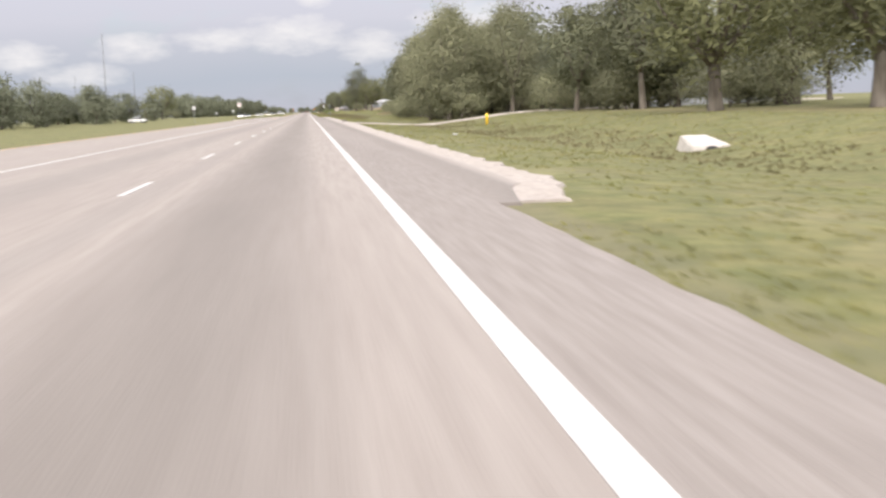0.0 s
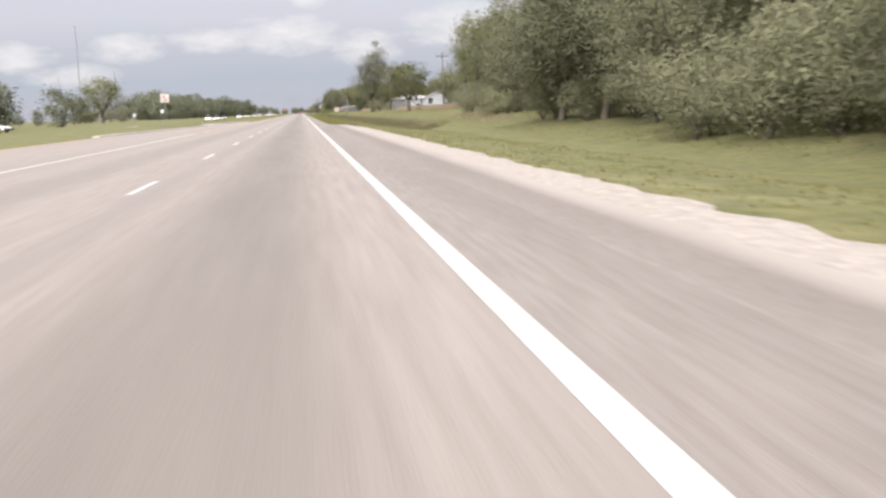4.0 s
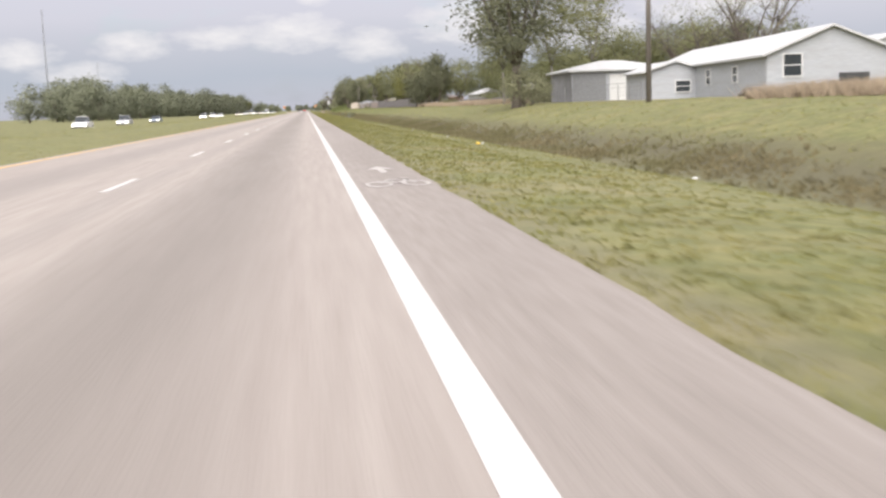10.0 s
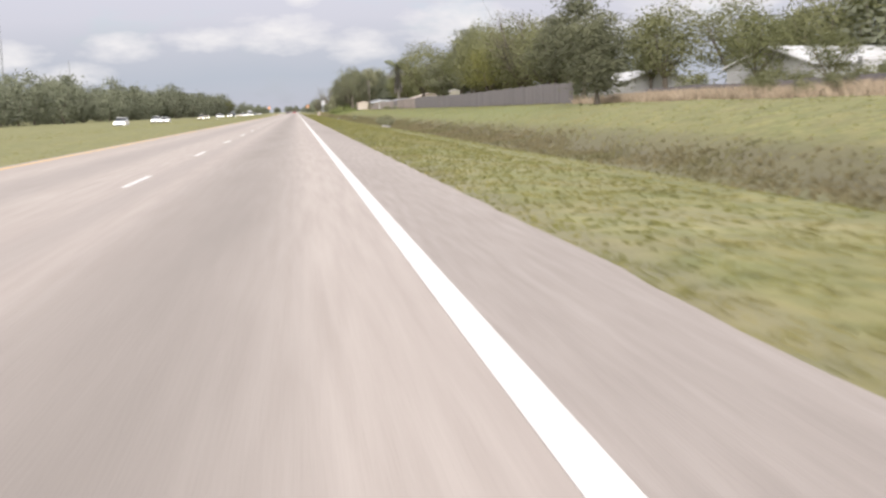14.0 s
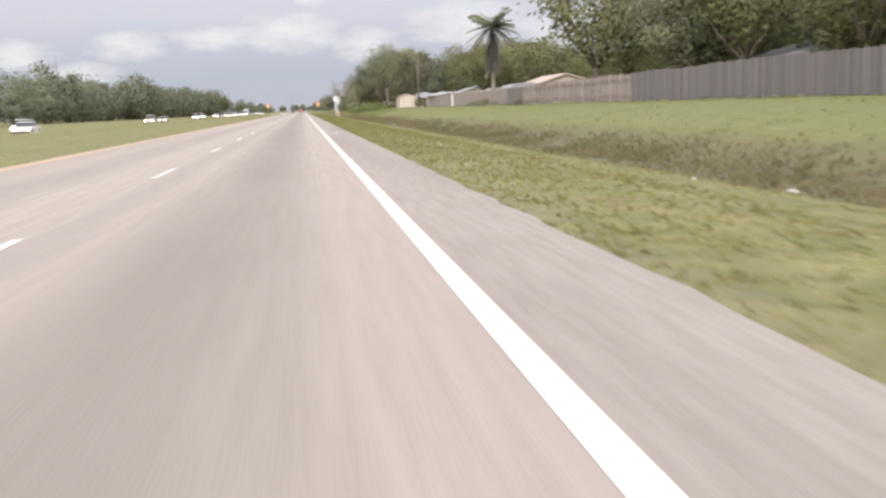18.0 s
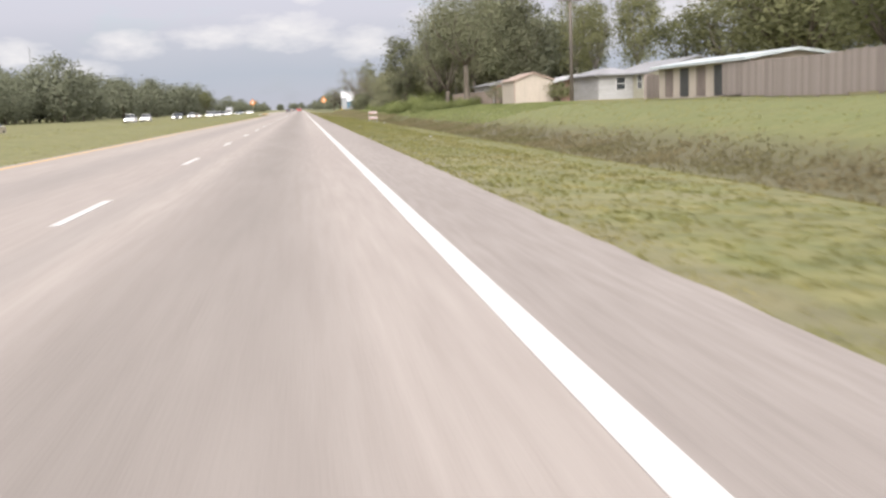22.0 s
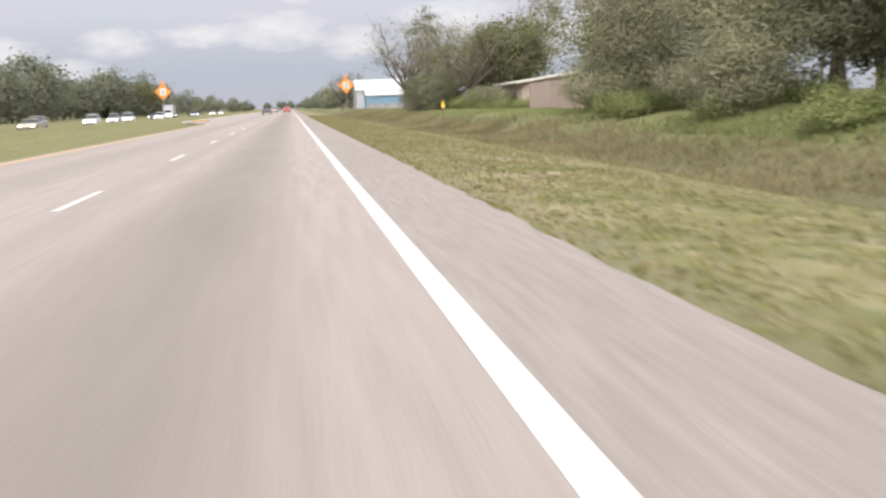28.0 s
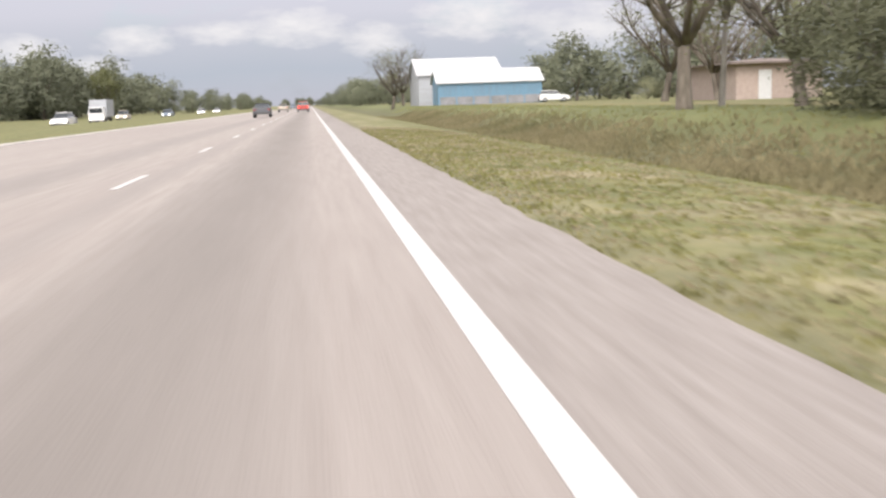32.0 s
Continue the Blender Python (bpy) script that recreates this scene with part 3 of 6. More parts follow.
def kerb_nose(x, y, r, mat, label):
    bm = bmesh.new()
    ring = [(x - r + r * math.cos(a), y - r * math.sin(a) * 1.6) for a in np.linspace(0, math.pi, 14)]
    lo, hi = [bm.verts.new((p, q, -0.1)) for p, q in ring], [bm.verts.new((p, q, 0.14)) for p, q in ring]
    inner = [bm.verts.new((x - r + (p - x + r) * 0.72, y - (y - q) * 0.72, 0.155)) for p, q in ring]
    for k in range(len(ring) - 1):
        bm.faces.new((lo[k], lo[k + 1], hi[k + 1], hi[k]))
        bm.faces.new((hi[k], hi[k + 1], inner[k + 1], inner[k]))
    bmesh.ops.recalc_face_normals(bm, faces=bm.faces)
    return tagged(part("kerb_nose", bm, mat), label, "kerb", kind="structure")


kerb_nose(-9.7, 949, 0.9, M_YELLOW, "yellow-painted rounded kerb nose of the median")
kerb("kerb_far", 949, 1200, -12.25, M_KERB, "low pale concrete kerb along the far turn lane", 0.06)

# Drive crossing the verge to the house among the oaks.
bm = bmesh.new()
rows = []
for i in range(25):
    x = 3.0 + 57 * (i / 24) ** 1.4
    y = 97.5 + 0.10 * (x - 3) + max(0, x - 19) * 0.3
    half = 1.8 + max(0, 5 - x) * 0.4
    crown = max(land(x, y + s * half) for s in (-1, 0, 1)) + 0.07
    rows.append([bm.verts.new((x, y + o, z)) for o, z in ((-half - 0.9, crown - 0.3), (-half, crown), (half, crown), (half + 0.9, crown - 0.3))])
for a, b in zip(rows, rows[1:]):
    for k in range(3):
        bm.faces.new((a[k], b[k], b[k + 1], a[k + 1]))
bmesh.ops.recalc_face_normals(bm, faces=bm.faces)
setting("drive", bm, M_GRAVEL, "pale gravel drive across the grass")


def bike_mark(y):
    """Worn white bicycle symbol with an arrow beyond it."""
    t = thing("bicycle_symbol", 0.70, y, 0.0, 0, "worn white bicycle symbol and arrow painted on asphalt", "road marking", "bicycle lane symbols")
    for s, cx in ((0, -0.27), (1, 0.27)):
        bm = bmesh.new()
        n = 18
        a = [bm.verts.new((cx + 0.21 * math.cos(k * math.tau / n), 0.55 * math.sin(k * math.tau / n), 0.006)) for k in range(n)]
        b = [bm.verts.new((cx + 0.15 * math.cos(k * math.tau / n), 0.40 * math.sin(k * math.tau / n), 0.006)) for k in range(n)]
        for k in range(n):
            bm.faces.new((a[k], a[(k + 1) % n], b[(k + 1) % n], b[k]))
        part("wheel_mark", bm, M_WORNPAINT, t)
    bm = bmesh.new()
    for p, q in (((-0.27, 0.1), (-0.05, 0.9)), ((-0.05, 0.9), (0.2, 0.75)), ((0.2, 0.75), (0.27, 0.1)), ((-0.1, 0.75), (0.02, 0.1)), ((0.02, 0.1), (0.22, 0.75)), ((0.15, 1.15), (0.24, 0.9))):
        d = Vector((q[0] - p[0], q[1] - p[1])).normalized()
        w = Vector((-d.y, d.x)) * 0.03
        bm.faces.new([bm.verts.new((u[0] + s * w.x, u[1] + s * w.y * 2.2, 0.007)) for u, s in ((p, 1), (p, -1), (q, -1), (q, 1))])
    part("frame_mark", bm, M_WORNPAINT, t)
    bm = bmesh.new()
    bm.faces.new([bm.verts.new((x, v, 0.006)) for x, v in ((-0.06, 2.7), (0.06, 2.7), (0.06, 3.7), (0.25, 3.7), (0, 4.6), (-0.25, 3.7), (-0.06, 3.7))])
    part("arrow_mark", bm, M_WORNPAINT, t)


for y in (319.5, 593.5):
    bike_mark(y)

# ---- trees ----
# The way that each crown's leaves face, outwards and up, by the mesh's name.
LEAF_WAYS = {}


def crown_mesh(name, seed, radius, low, top, clumps, per, leaf, mat, spread=0.22, lean=(0, 0), hollow=0.45, waist=0.0, corners=3):
    """Leaf clumps inside an uneven egg between the heights low and top."""
    rng = np.random.default_rng(seed)
    pts, ways = [], []
    mid, half = (low + top) / 2, (top - low) / 2
    for _ in range(clumps):
        d = rng.normal(size=3)
        d /= np.linalg.norm(d)
        r = hollow + (1 - hollow) * rng.random() ** 0.6
        bulge = 0.8 + 0.35 * noise.noise((d[0] * 1.7 + seed, d[1] * 1.7, d[2] * 1.7))
        wide = radius * (1 - waist * max(0, d[2]))
        c = np.array([d[0] * wide * r * bulge + lean[0] * d[2], d[1] * wide * r * bulge + lean[1] * d[2], mid + d[2] * half * r * bulge])
        s = radius * spread * rng.uniform(0.6, 1.25)
        off = rng.normal(size=(int(per * rng.uniform(0.7, 1.3)), 3)) * np.array([1, 1, 0.62])
        pts.append(c + off * s)
        ways.append(off * 0.35 + d * np.array([0.8, 0.8, 0.6]) + np.array([0, 0, 0.75]) + rng.normal(size=off.shape) * 0.22)
    way = np.concatenate(ways)
    way /= np.linalg.norm(way, axis=1, keepdims=True)
    me = raw_mesh(name, leaves(rng, np.concatenate(pts), leaf, out=-way)[:, :corners], corners)
    LEAF_WAYS[me.name] = np.repeat(way, corners, axis=0)
    me.normals_split_custom_set_from_vertices(LEAF_WAYS[me.name])
    me.materials.append(mat)
    return me


def limb_mesh(name, seed, height, girth, fork, count, reach, rise, mat, twigs=0, wander=0.25):
    """A tapered trunk that forks into bending limbs, and twigs on those."""
    rng = random.Random(seed)
    bm = bmesh.new()
    top = Vector((rng.uniform(-0.4, 0.4), rng.uniform(-0.4, 0.4), fork))
    tube(bm, [((0, 0, -0.3), girth * 1.5), ((0, 0, 0.15), girth * 1.12), (top * 0.5, girth * 0.9), (top, girth * 0.8)], 9)
    for i in range(count):
        a = math.tau * i / count + rng.uniform(-0.4, 0.4)
        out = reach * rng.uniform(0.6, 1.0)
        up = (height - fork) * rng.uniform(0.55, 1.0) * rise
        pts = [(top - Vector((0, 0, 0.2)), girth * 0.55)]
        for k in range(1, 5):
            f = k / 4
            p = top + Vector((math.cos(a + wander * f) * out * f ** 0.85, math.sin(a + wander * f) * out * f ** 0.85, up * f)) + Vector((rng.uniform(-1, 1), rng.uniform(-1, 1), rng.uniform(-0.5, 0.5))) * 0.25 * f
            pts.append((p, girth * 0.5 * (1 - 0.85 * f)))
        tube(bm, pts, 6)
        for _ in range(twigs):
            k = rng.randrange(1, 4)
            s = Vector(pts[k][0])
            d = Vector((rng.uniform(-1, 1), rng.uniform(-1, 1), rng.uniform(0.1, 1.0))).normalized()
            l = reach * rng.uniform(0.25, 0.55)
            e = s + d * l * 0.5
            tube(bm, [(s, pts[k][1] * 0.55), (e, pts[k][1] * 0.32), (e + (d + Vector((0, 0, rng.uniform(-0.2, 0.6)))) * l * 0.5, 0.012)], 4)
            for _ in range(2):
                g = Vector((rng.uniform(-1, 1), rng.uniform(-1, 1), rng.uniform(0, 1))).normalized()
                tube(bm, [(e, pts[k][1] * 0.25), (e + g * l * 0.4, 0.01)], 3)
    me = bpy.data.meshes.new(name)
    bm.to_mesh(me)
    bm.free()
    me.materials.append(mat)
    return me


KINDS = {}


def tree_kind(key, label, limbs, crown):
    KINDS[key] = (label, limbs, crown)


for i in range(3):
    tree_kind("oak%d" % i, "broad live oak with a dense dark green crown", limb_mesh("oak_limbs", 10 + i, 9, 0.36, 2.4, 6, 4.0, 0.8, M_BARK, 2),
              crown_mesh("oak_crown", 20 + i, 4.6, 1.9, 10.2, 180, 27, 0.25, M_LEAF_OAK, 0.16, hollow=0.55))
    tree_kind("dark%d" % i, "dense dark leafy tree at the wood's edge", limb_mesh("dark_limbs", 30 + i, 10, 0.26, 2.8, 5, 2.6, 0.9, M_BARK, 1),
              crown_mesh("dark_crown", 40 + i, 3.9, 0.8, 12.0, 190, 27, 0.27, M_LEAF_DARK, 0.17, waist=0.3, hollow=0.55))
    tree_kind("tall%d" % i, "tall pale-trunked tree with a thin high crown", limb_mesh("tall_limbs", 50 + i, 15, 0.16, 4.2, 6, 2.8, 0.95, M_BARK_PALE, 2),
              crown_mesh("tall_crown", 60 + i, 3.4, 2.6, 16.0, 130, 36, 0.21, M_LEAF_OAK, 0.19, waist=0.3))
    tree_kind("light%d" % i, "light green leafy tree with an open crown", limb_mesh("light_limbs", 70 + i, 8, 0.22, 2.2, 5, 3.2, 0.85, M_BARK, 2),
              crown_mesh("light_crown", 80 + i, 3.7, 2.2, 9.0, 110, 32, 0.225, M_LEAF_LIGHT, 0.18))
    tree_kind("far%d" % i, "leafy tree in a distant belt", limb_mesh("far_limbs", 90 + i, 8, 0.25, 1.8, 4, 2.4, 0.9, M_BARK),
              crown_mesh("far_crown", 100 + i, 4.4, -0.8, 10.0, 46, 40, 0.47, M_LEAF_HAZY, 0.25, waist=0.12))
    tree_kind("bush%d" % i, "rounded leafy green roadside bush", limb_mesh("bush_limbs", 110 + i, 2.2, 0.07, 0.3, 5, 1.1, 0.9, M_BARK),
              crown_mesh("bush_crown", 120 + i, 1.7, 0.0, 2.7, 32, 52, 0.16, M_LEAF_OAK, 0.25))
    tree_kind("vine%d" % i, "mound of bright green vines", limb_mesh("vine_limbs", 130 + i, 1.6, 0.05, 0.2, 5, 1.3, 0.8, M_BARK),
              crown_mesh("vine_crown", 140 + i, 2.2, -0.2, 2.0, 36, 60, 0.16, M_LEAF_VINE, 0.25))
    tree_kind("bare%d" % i, "nearly leafless grey-limbed tree", limb_mesh("bare_limbs", 150 + i, 11, 0.27, 2.3, 8, 5.4, 0.9, M_BARK, 14, wander=0.7),
              crown_mesh("bare_crown", 160 + i, 4.6, 3.0, 11.0, 46, 34, 0.14, M_LEAF_OAK, 0.2, hollow=0.6))
tree_kind("yellow0", "yellow-green leafy tree with an open crown", limb_mesh("yellow_limbs", 77, 8, 0.22, 2.2, 5, 3.2, 0.85, M_BARK, 2), crown_mesh("yellow_crown", 88, 3.7, 2.2, 9.0, 60, 58, 0.225, M_LEAF_YELLOW, 0.21))
tree_kind("round0", "dense rounded dark green tree clothed to the ground", limb_mesh("round_limbs", 170, 6, 0.16, 1.0, 5, 1.2, 0.9, M_BARK), crown_mesh("round_crown", 171, 2.2, -0.9, 6.6, 90, 90, 0.15, M_LEAF_DARK, 0.19))
for i, fork in enumerate((2.2, 5.0)):
    tree_kind("limbed%d" % i, "great dark tree with heavy forked limbs", limb_mesh("limbed_limbs", 181 + i, 14, 0.36, fork, 6, 5.6, 0.85, M_BARK, 6, wander=0.6), crown_mesh("limbed_crown", 183 + i, 6.4, 4.8, 15.5, 190, 48, 0.22, M_LEAF_DARK, 0.15, hollow=0.4))
tree_kind("hedge0", "big dense dark green bush", limb_mesh("hedge_limbs", 178, 3.6, 0.1, 0.4, 6, 1.8, 0.9, M_BARK, 1), crown_mesh("hedge_crown", 179, 2.9, -0.6, 4.3, 130, 85, 0.105, M_LEAF_DARK, 0.15, hollow=0.55))
tree_kind("lop0", "tall ragged dark tree with a side limb", limb_mesh("lop_limbs", 175, 16, 0.42, 3.4, 6, 4.6, 0.9, M_BARK, 4), crown_mesh("lop_crown", 176, 5.2, 0.6, 17.0, 100, 100, 0.22, M_LEAF_DARK, 0.17, lean=(-1.2, 0), hollow=0.35, waist=0.35))
for i in range(3):
    tree_kind("wood%d" % i, "dense grey-green leafy tree at the wood's edge", limb_mesh("wood_limbs", 230 + i, 10, 0.24, 2.6, 5, 2.6, 0.9, M_BARK, 2),
              crown_mesh("wood_crown", 240 + i, 3.9, 0.5, 12.0, 200, 44, 0.18, M_LEAF_WOOD, 0.165, waist=0.3, hollow=0.55))
    tree_kind("thick%d" % i, "tall dense grey-green bush", limb_mesh("thick_limbs", 250 + i, 3.4, 0.09, 0.4, 6, 1.8, 0.9, M_BARK, 1),
              crown_mesh("thick_crown", 260 + i, 2.7, 0.0, 4.4, 80, 36, 0.15, M_LEAF_WOOD, 0.2, hollow=0.55))
TREE_RNG = random.Random(5)


def plant(key, x, y, size=1.0, tall=1.0, name="tree", label="", sink=0.05, group=""):
    base, limbs, crown = KINDS[key]
    t = thing(name, x, y, land(x, y) - sink, TREE_RNG.uniform(0, 360), label or base, "tree" if name == "tree" else name, group)
    t.scale = (size, size, size * tall)
    part("trunk", limbs, None, t)
    part("crown", crown, None, t)
    return t


def grove(keys, count, x0, x1, y0, y1, s0, s1, seed, name="tree", tall=1.0, label="", group=""):
    """Plants over a stretch, kept apart from one another."""
    rng = random.Random(seed)
    done = []
    for _ in range(count * 12):
        if len(done) == count:
            break
        x, y, s = rng.uniform(x0, x1), rng.uniform(y0, y1), rng.uniform(s0, s1)
        gap = (2.6 if name == "tree" else 1.1) * s
        if all((x - a) ** 2 + (y - b) ** 2 > gap * gap for a, b in done):
            done.append((x, y))
            plant(rng.choice(keys), x, y, s, tall * rng.uniform(0.9, 1.12), name, label, group=group)




def far_belt(count, x0, x1, y0, y1, s0, s1, seed, label):
    """A far belt of trees too many to count, joined into one mesh."""
    rng = random.Random(seed)
    co, loop, start, slot, facing, nv, nl = [], [], [], [], [], 0, 0
    for _ in range(count):
        _, limbs, crown = KINDS["far%d" % rng.randrange(3)]
        x, y, s = rng.uniform(x0, x1), rng.uniform(y0, y1), rng.uniform(s0, s1)
        m = Matrix.Translation((x, y, land(x, y) - 0.1)) @ Matrix.Rotation(rng.uniform(0, 6.28), 4, "Z") @ Matrix.Diagonal((s, s, s * rng.uniform(0.85, 1.15), 1))
        m = np.array(m)
        for k, me in enumerate((limbs, crown)):
            v = np.empty(len(me.vertices) * 3, dtype=np.float32)
            me.vertices.foreach_get("co", v)
            i, st = np.empty(len(me.loops), dtype=np.int32), np.empty(len(me.polygons), dtype=np.int32)
            me.loops.foreach_get("vertex_index", i)
            me.polygons.foreach_get("loop_start", st)
            co.append(v.reshape(-1, 3) @ m[:3, :3].T + m[:3, 3])
            w = np.array([p.normal for p in me.vertices]) if me.name not in LEAF_WAYS else LEAF_WAYS[me.name]
            w = w @ m[:3, :3].T
            facing.append(w / np.maximum(np.linalg.norm(w, axis=1, keepdims=True), 1e-6))
            loop.append(i + nv)
            start.append(st + nl)
            slot.append(np.full(len(st), k, dtype=np.int32))
            nv, nl = nv + len(me.vertices), nl + len(i)
    me = bpy.data.meshes.new("far_trees")
    co, loop, start, slot = (np.concatenate(a) for a in (co, loop, start, slot))
    me.vertices.add(nv)
    me.vertices.foreach_set("co", co.astype(np.float32).ravel())
    me.loops.add(nl)
    me.loops.foreach_set("vertex_index", loop)
    me.polygons.add(len(start))
    me.polygons.foreach_set("loop_start", start)
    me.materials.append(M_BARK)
    me.materials.append(M_LEAF_HAZY)
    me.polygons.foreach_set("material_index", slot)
    me.update(calc_edges=True)
    me.normals_split_custom_set_from_vertices(np.concatenate(facing))
    return tagged(new("far_trees", me), label, "trees", kind="stuff")


WOODS, THICKS = ([k + str(i) for i in range(3)] for k in ("wood", "thick"))
OAKS, DARKS, TALLS, LIGHTS, FARS, BUSHES, VINES, BARES = ([k + str(i) for i in range(3)] for k in ("oak", "dark", "tall", "light", "far", "bush", "vine", "bare"))
# oaks and the house drive at the start
plant("oak0", 22, 57, 1.15)
plant("oak1", 25, 45, 1.1)
plant("oak2", 29, 50, 1.0)
plant("oak1", 31, 66, 1.2)
plant("dark0", 24, 76, 1.0)
plant("dark2", 37, 80, 1.0)
plant("dark1", 41, 62, 1.0)
grove(THICKS, 9, 23, 31, 60, 84, 0.7, 1.0, 70, "bush", group="wood's edge bushes")
plant("bush0", 30.5, 70, 1.3, name="bush")
plant("bush1", 33.0, 73, 1.2, name="bush")
plant("dark0", 26, 84, 0.95)
plant("dark2", 30, 89, 1.0)
plant("dark1", 27.5, 78, 0.8)
plant("dark1", 21.5, 86, 0.85)
plant("bush2", 25, 80, 1.2, name="bush")
# the wood
grove(WOODS, 20, 13.5, 22, 106, 150, 0.85, 1.1, 1, group="roadside wood")
grove(WOODS, 6, 12.5, 15, 103, 122, 0.55, 0.75, 2, group="roadside wood")
grove(THICKS, 14, 15.5, 20, 160, 200, 0.5, 0.9, 47, "bush", group="wood's edge bushes")
grove(WOODS, 14, 16.5, 26, 150, 200, 0.85, 1.12, 48, group="roadside wood")
grove(DARKS, 8, 20.5, 28, 200, 224, 0.85, 1.12, 3, group="roadside wood")
grove(FARS, 22, 26, 42, 104, 226, 0.95, 1.2, 4, group="roadside wood")
grove(THICKS, 22, 12.5, 17, 104, 160, 0.45, 0.85, 5, "bush", group="wood's edge bushes")
grove(DARKS, 3, 15.5, 17, 176, 197, 0.8, 0.9, 6, group="roadside wood")
grove(THICKS, 24, 14.5, 24, 103, 165, 0.8, 1.2, 43, "bush", group="wood's edge bushes")
plant("wood0", 27, 96, 0.9)
plant("wood1", 29, 90, 0.95)
plant("wood2", 44, 86, 1.0)
plant("wood1", 34, 82, 0.9)
grove(THICKS, 11, 21, 31, 78, 102, 0.65, 0.95, 44, "bush")
# the tall pale trunks
grove(TALLS, 14, 22.5, 36, 236, 292, 0.8, 1.05, 7, group="tall trees")
grove(OAKS + DARKS, 16, 36, 52, 230, 300, 0.9, 1.2, 8)
grove(WOODS, 9, 25, 35, 236, 296, 0.75, 1.0, 62, group="tall trees")
grove(THICKS, 12, 24, 34, 240, 300, 0.7, 1.0, 63, "bush")
grove(BUSHES, 16, 19.5, 27, 222, 252, 0.7, 1.3, 9, "bush")
grove(THICKS, 16, 23.5, 36, 246, 296, 0.4, 0.75, 49, "bush")
plant("dark2", 20.5, 228, 0.9)
grove(THICKS, 10, 15.6, 20, 207, 236, 0.35, 0.65, 53, "bush", group="wood's edge bushes")
for x, y, k in ((17.6, 212, 0.75), (18.8, 222, 0.8), (20.5, 215, 0.9)):
    plant("wood%d" % (int(y) % 3), x, y, k, group="roadside wood")
# by the white houses
plant("oak1", 17.6, 304, 0.90, 1.0, label="single round-headed oak with a bare lower trunk")
plant("lop0", 17.2, 392, 1.0, 1.05)
plant("thick1", 17.6, 391.0, 0.8, name="bush", label="dense brush at the foot of a tall ragged tree")
plant("thick0", 18.9, 394.5, 0.7, name="bush", label="dense brush at the foot of a tall ragged tree")
plant("oak2", 27.5, 324, 0.75)
plant("bare2", 42.0, 400, 1.1, 1.15)
plant("bare0", 44.0, 352, 1.0)
plant("oak1", 41.0, 330, 1.1)
plant("bare1", 37.0, 404, 0.95)
plant("dark1", 47, 414, 0.8, 1.0)
plant("light0", 52, 372, 0.9)
grove(DARKS + OAKS, 9, 31, 46, 302, 346, 0.6, 0.85, 41, group="trees behind the houses")
grove(THICKS, 16, 26, 40, 294, 330, 0.65, 0.95, 64, "bush")
grove(WOODS, 6, 28, 40, 292, 312, 0.6, 0.85, 65, group="tall trees")
grove(LIGHTS + OAKS, 5, 30, 50, 418, 436, 0.7, 0.95, 11)
plant("tall0", 22.6, 426, 0.95, 1.0, label="tall leafy tree with a bare trunk before brush")
plant("tall2", 25.2, 412, 0.9, label="tall leafy tree with a bare trunk before brush")
plant("tall1", 28.0, 407, 0.9)
grove(THICKS, 9, 22.5, 28, 414, 442, 0.4, 0.6, 54, "bush", label="grey-brown brush behind dry grass", group="brush before the trailers")
grove(THICKS, 5, 32, 38, 428, 446, 0.6, 0.8, 55, "bush", label="grey-brown brush behind dry grass", group="brush before the trailers")
# trees round the trailers
grove(LIGHTS + OAKS, 12, 44, 62, 470, 560, 0.9, 1.25, 12)
grove(LIGHTS, 6, 36, 44, 476, 520, 0.6, 0.85, 45)
grove(BUSHES, 14, 34, 44, 462, 535, 0.7, 1.1, 46, "bush")
plant("round0", 19.4, 494, 1.12, 0.95)
grove(OAKS + DARKS, 11, 22.5, 30, 520, 580, 0.8, 1.15, 13)
plant("bare0", 25.5, 545, 1.1)
plant("yellow0", 23.5, 556, 0.85, label="yellow-green leafy tree behind the board fence")
plant("yellow0", 23.8, 566, 0.8, label="yellow-green leafy tree behind the board fence")
for x, y, k in ((10.2, 541, 0.28), (10.8, 545, 0.34), (11.0, 550, 0.38), (10.6, 555, 0.3), (11.4, 559, 0.32)):
    plant("thick1", x - 1.2, y, k * 0.85, name="bush", label="low weedy bush in the ditch", group="ditch bushes")
for x, y, k in ((10.9, 637, 0.22), (10.6, 634.5, 0.13), (10.5, 629.8, 0.19), (11.2, 641, 0.12)):
    plant("thick1", x, y, k, name="bush", label="low weedy bush in the ditch", group="ditch bushes")
for y, k in ((669, 0.2), (671.5, 0.16), (664, 0.24), (658, 0.13), (646.3, 0.2), (641.4, 0.14), (676, 0.15)):
    plant("thick1", 19.95, y, k, name="bush", label="weedy shrub at the foot of a board fence", group="weeds along the fence")
grove(BUSHES, 6, 21.5, 28, 440, 490, 0.35, 0.55, 14, "bush")
grove(OAKS + LIGHTS + DARKS, 20, 24, 42, 585, 640, 0.9, 1.2, 15, group="trees behind the fence")
grove(LIGHTS + OAKS, 9, 27, 38, 692, 745, 1.0, 1.25, 69, group="trees behind the fence")
grove(OAKS + LIGHTS, 7, 34, 46, 645, 676, 0.65, 0.85, 66, group="trees behind the fence")
far_belt(16, 50, 80, 440, 700, 1.0, 1.3, 16, "belt of grey-green trees far beyond the road")
grove(OAKS + BARES[:1] + LIGHTS, 9, 34, 48, 685, 742, 0.8, 1.05, 17)
grove(OAKS + LIGHTS, 8, 44, 58, 742, 800, 1.1, 1.4, 42)
plant("bush2", 22.9, 758.8, 0.8, name="bush", label="dark climbing shrub beside the garden shed")
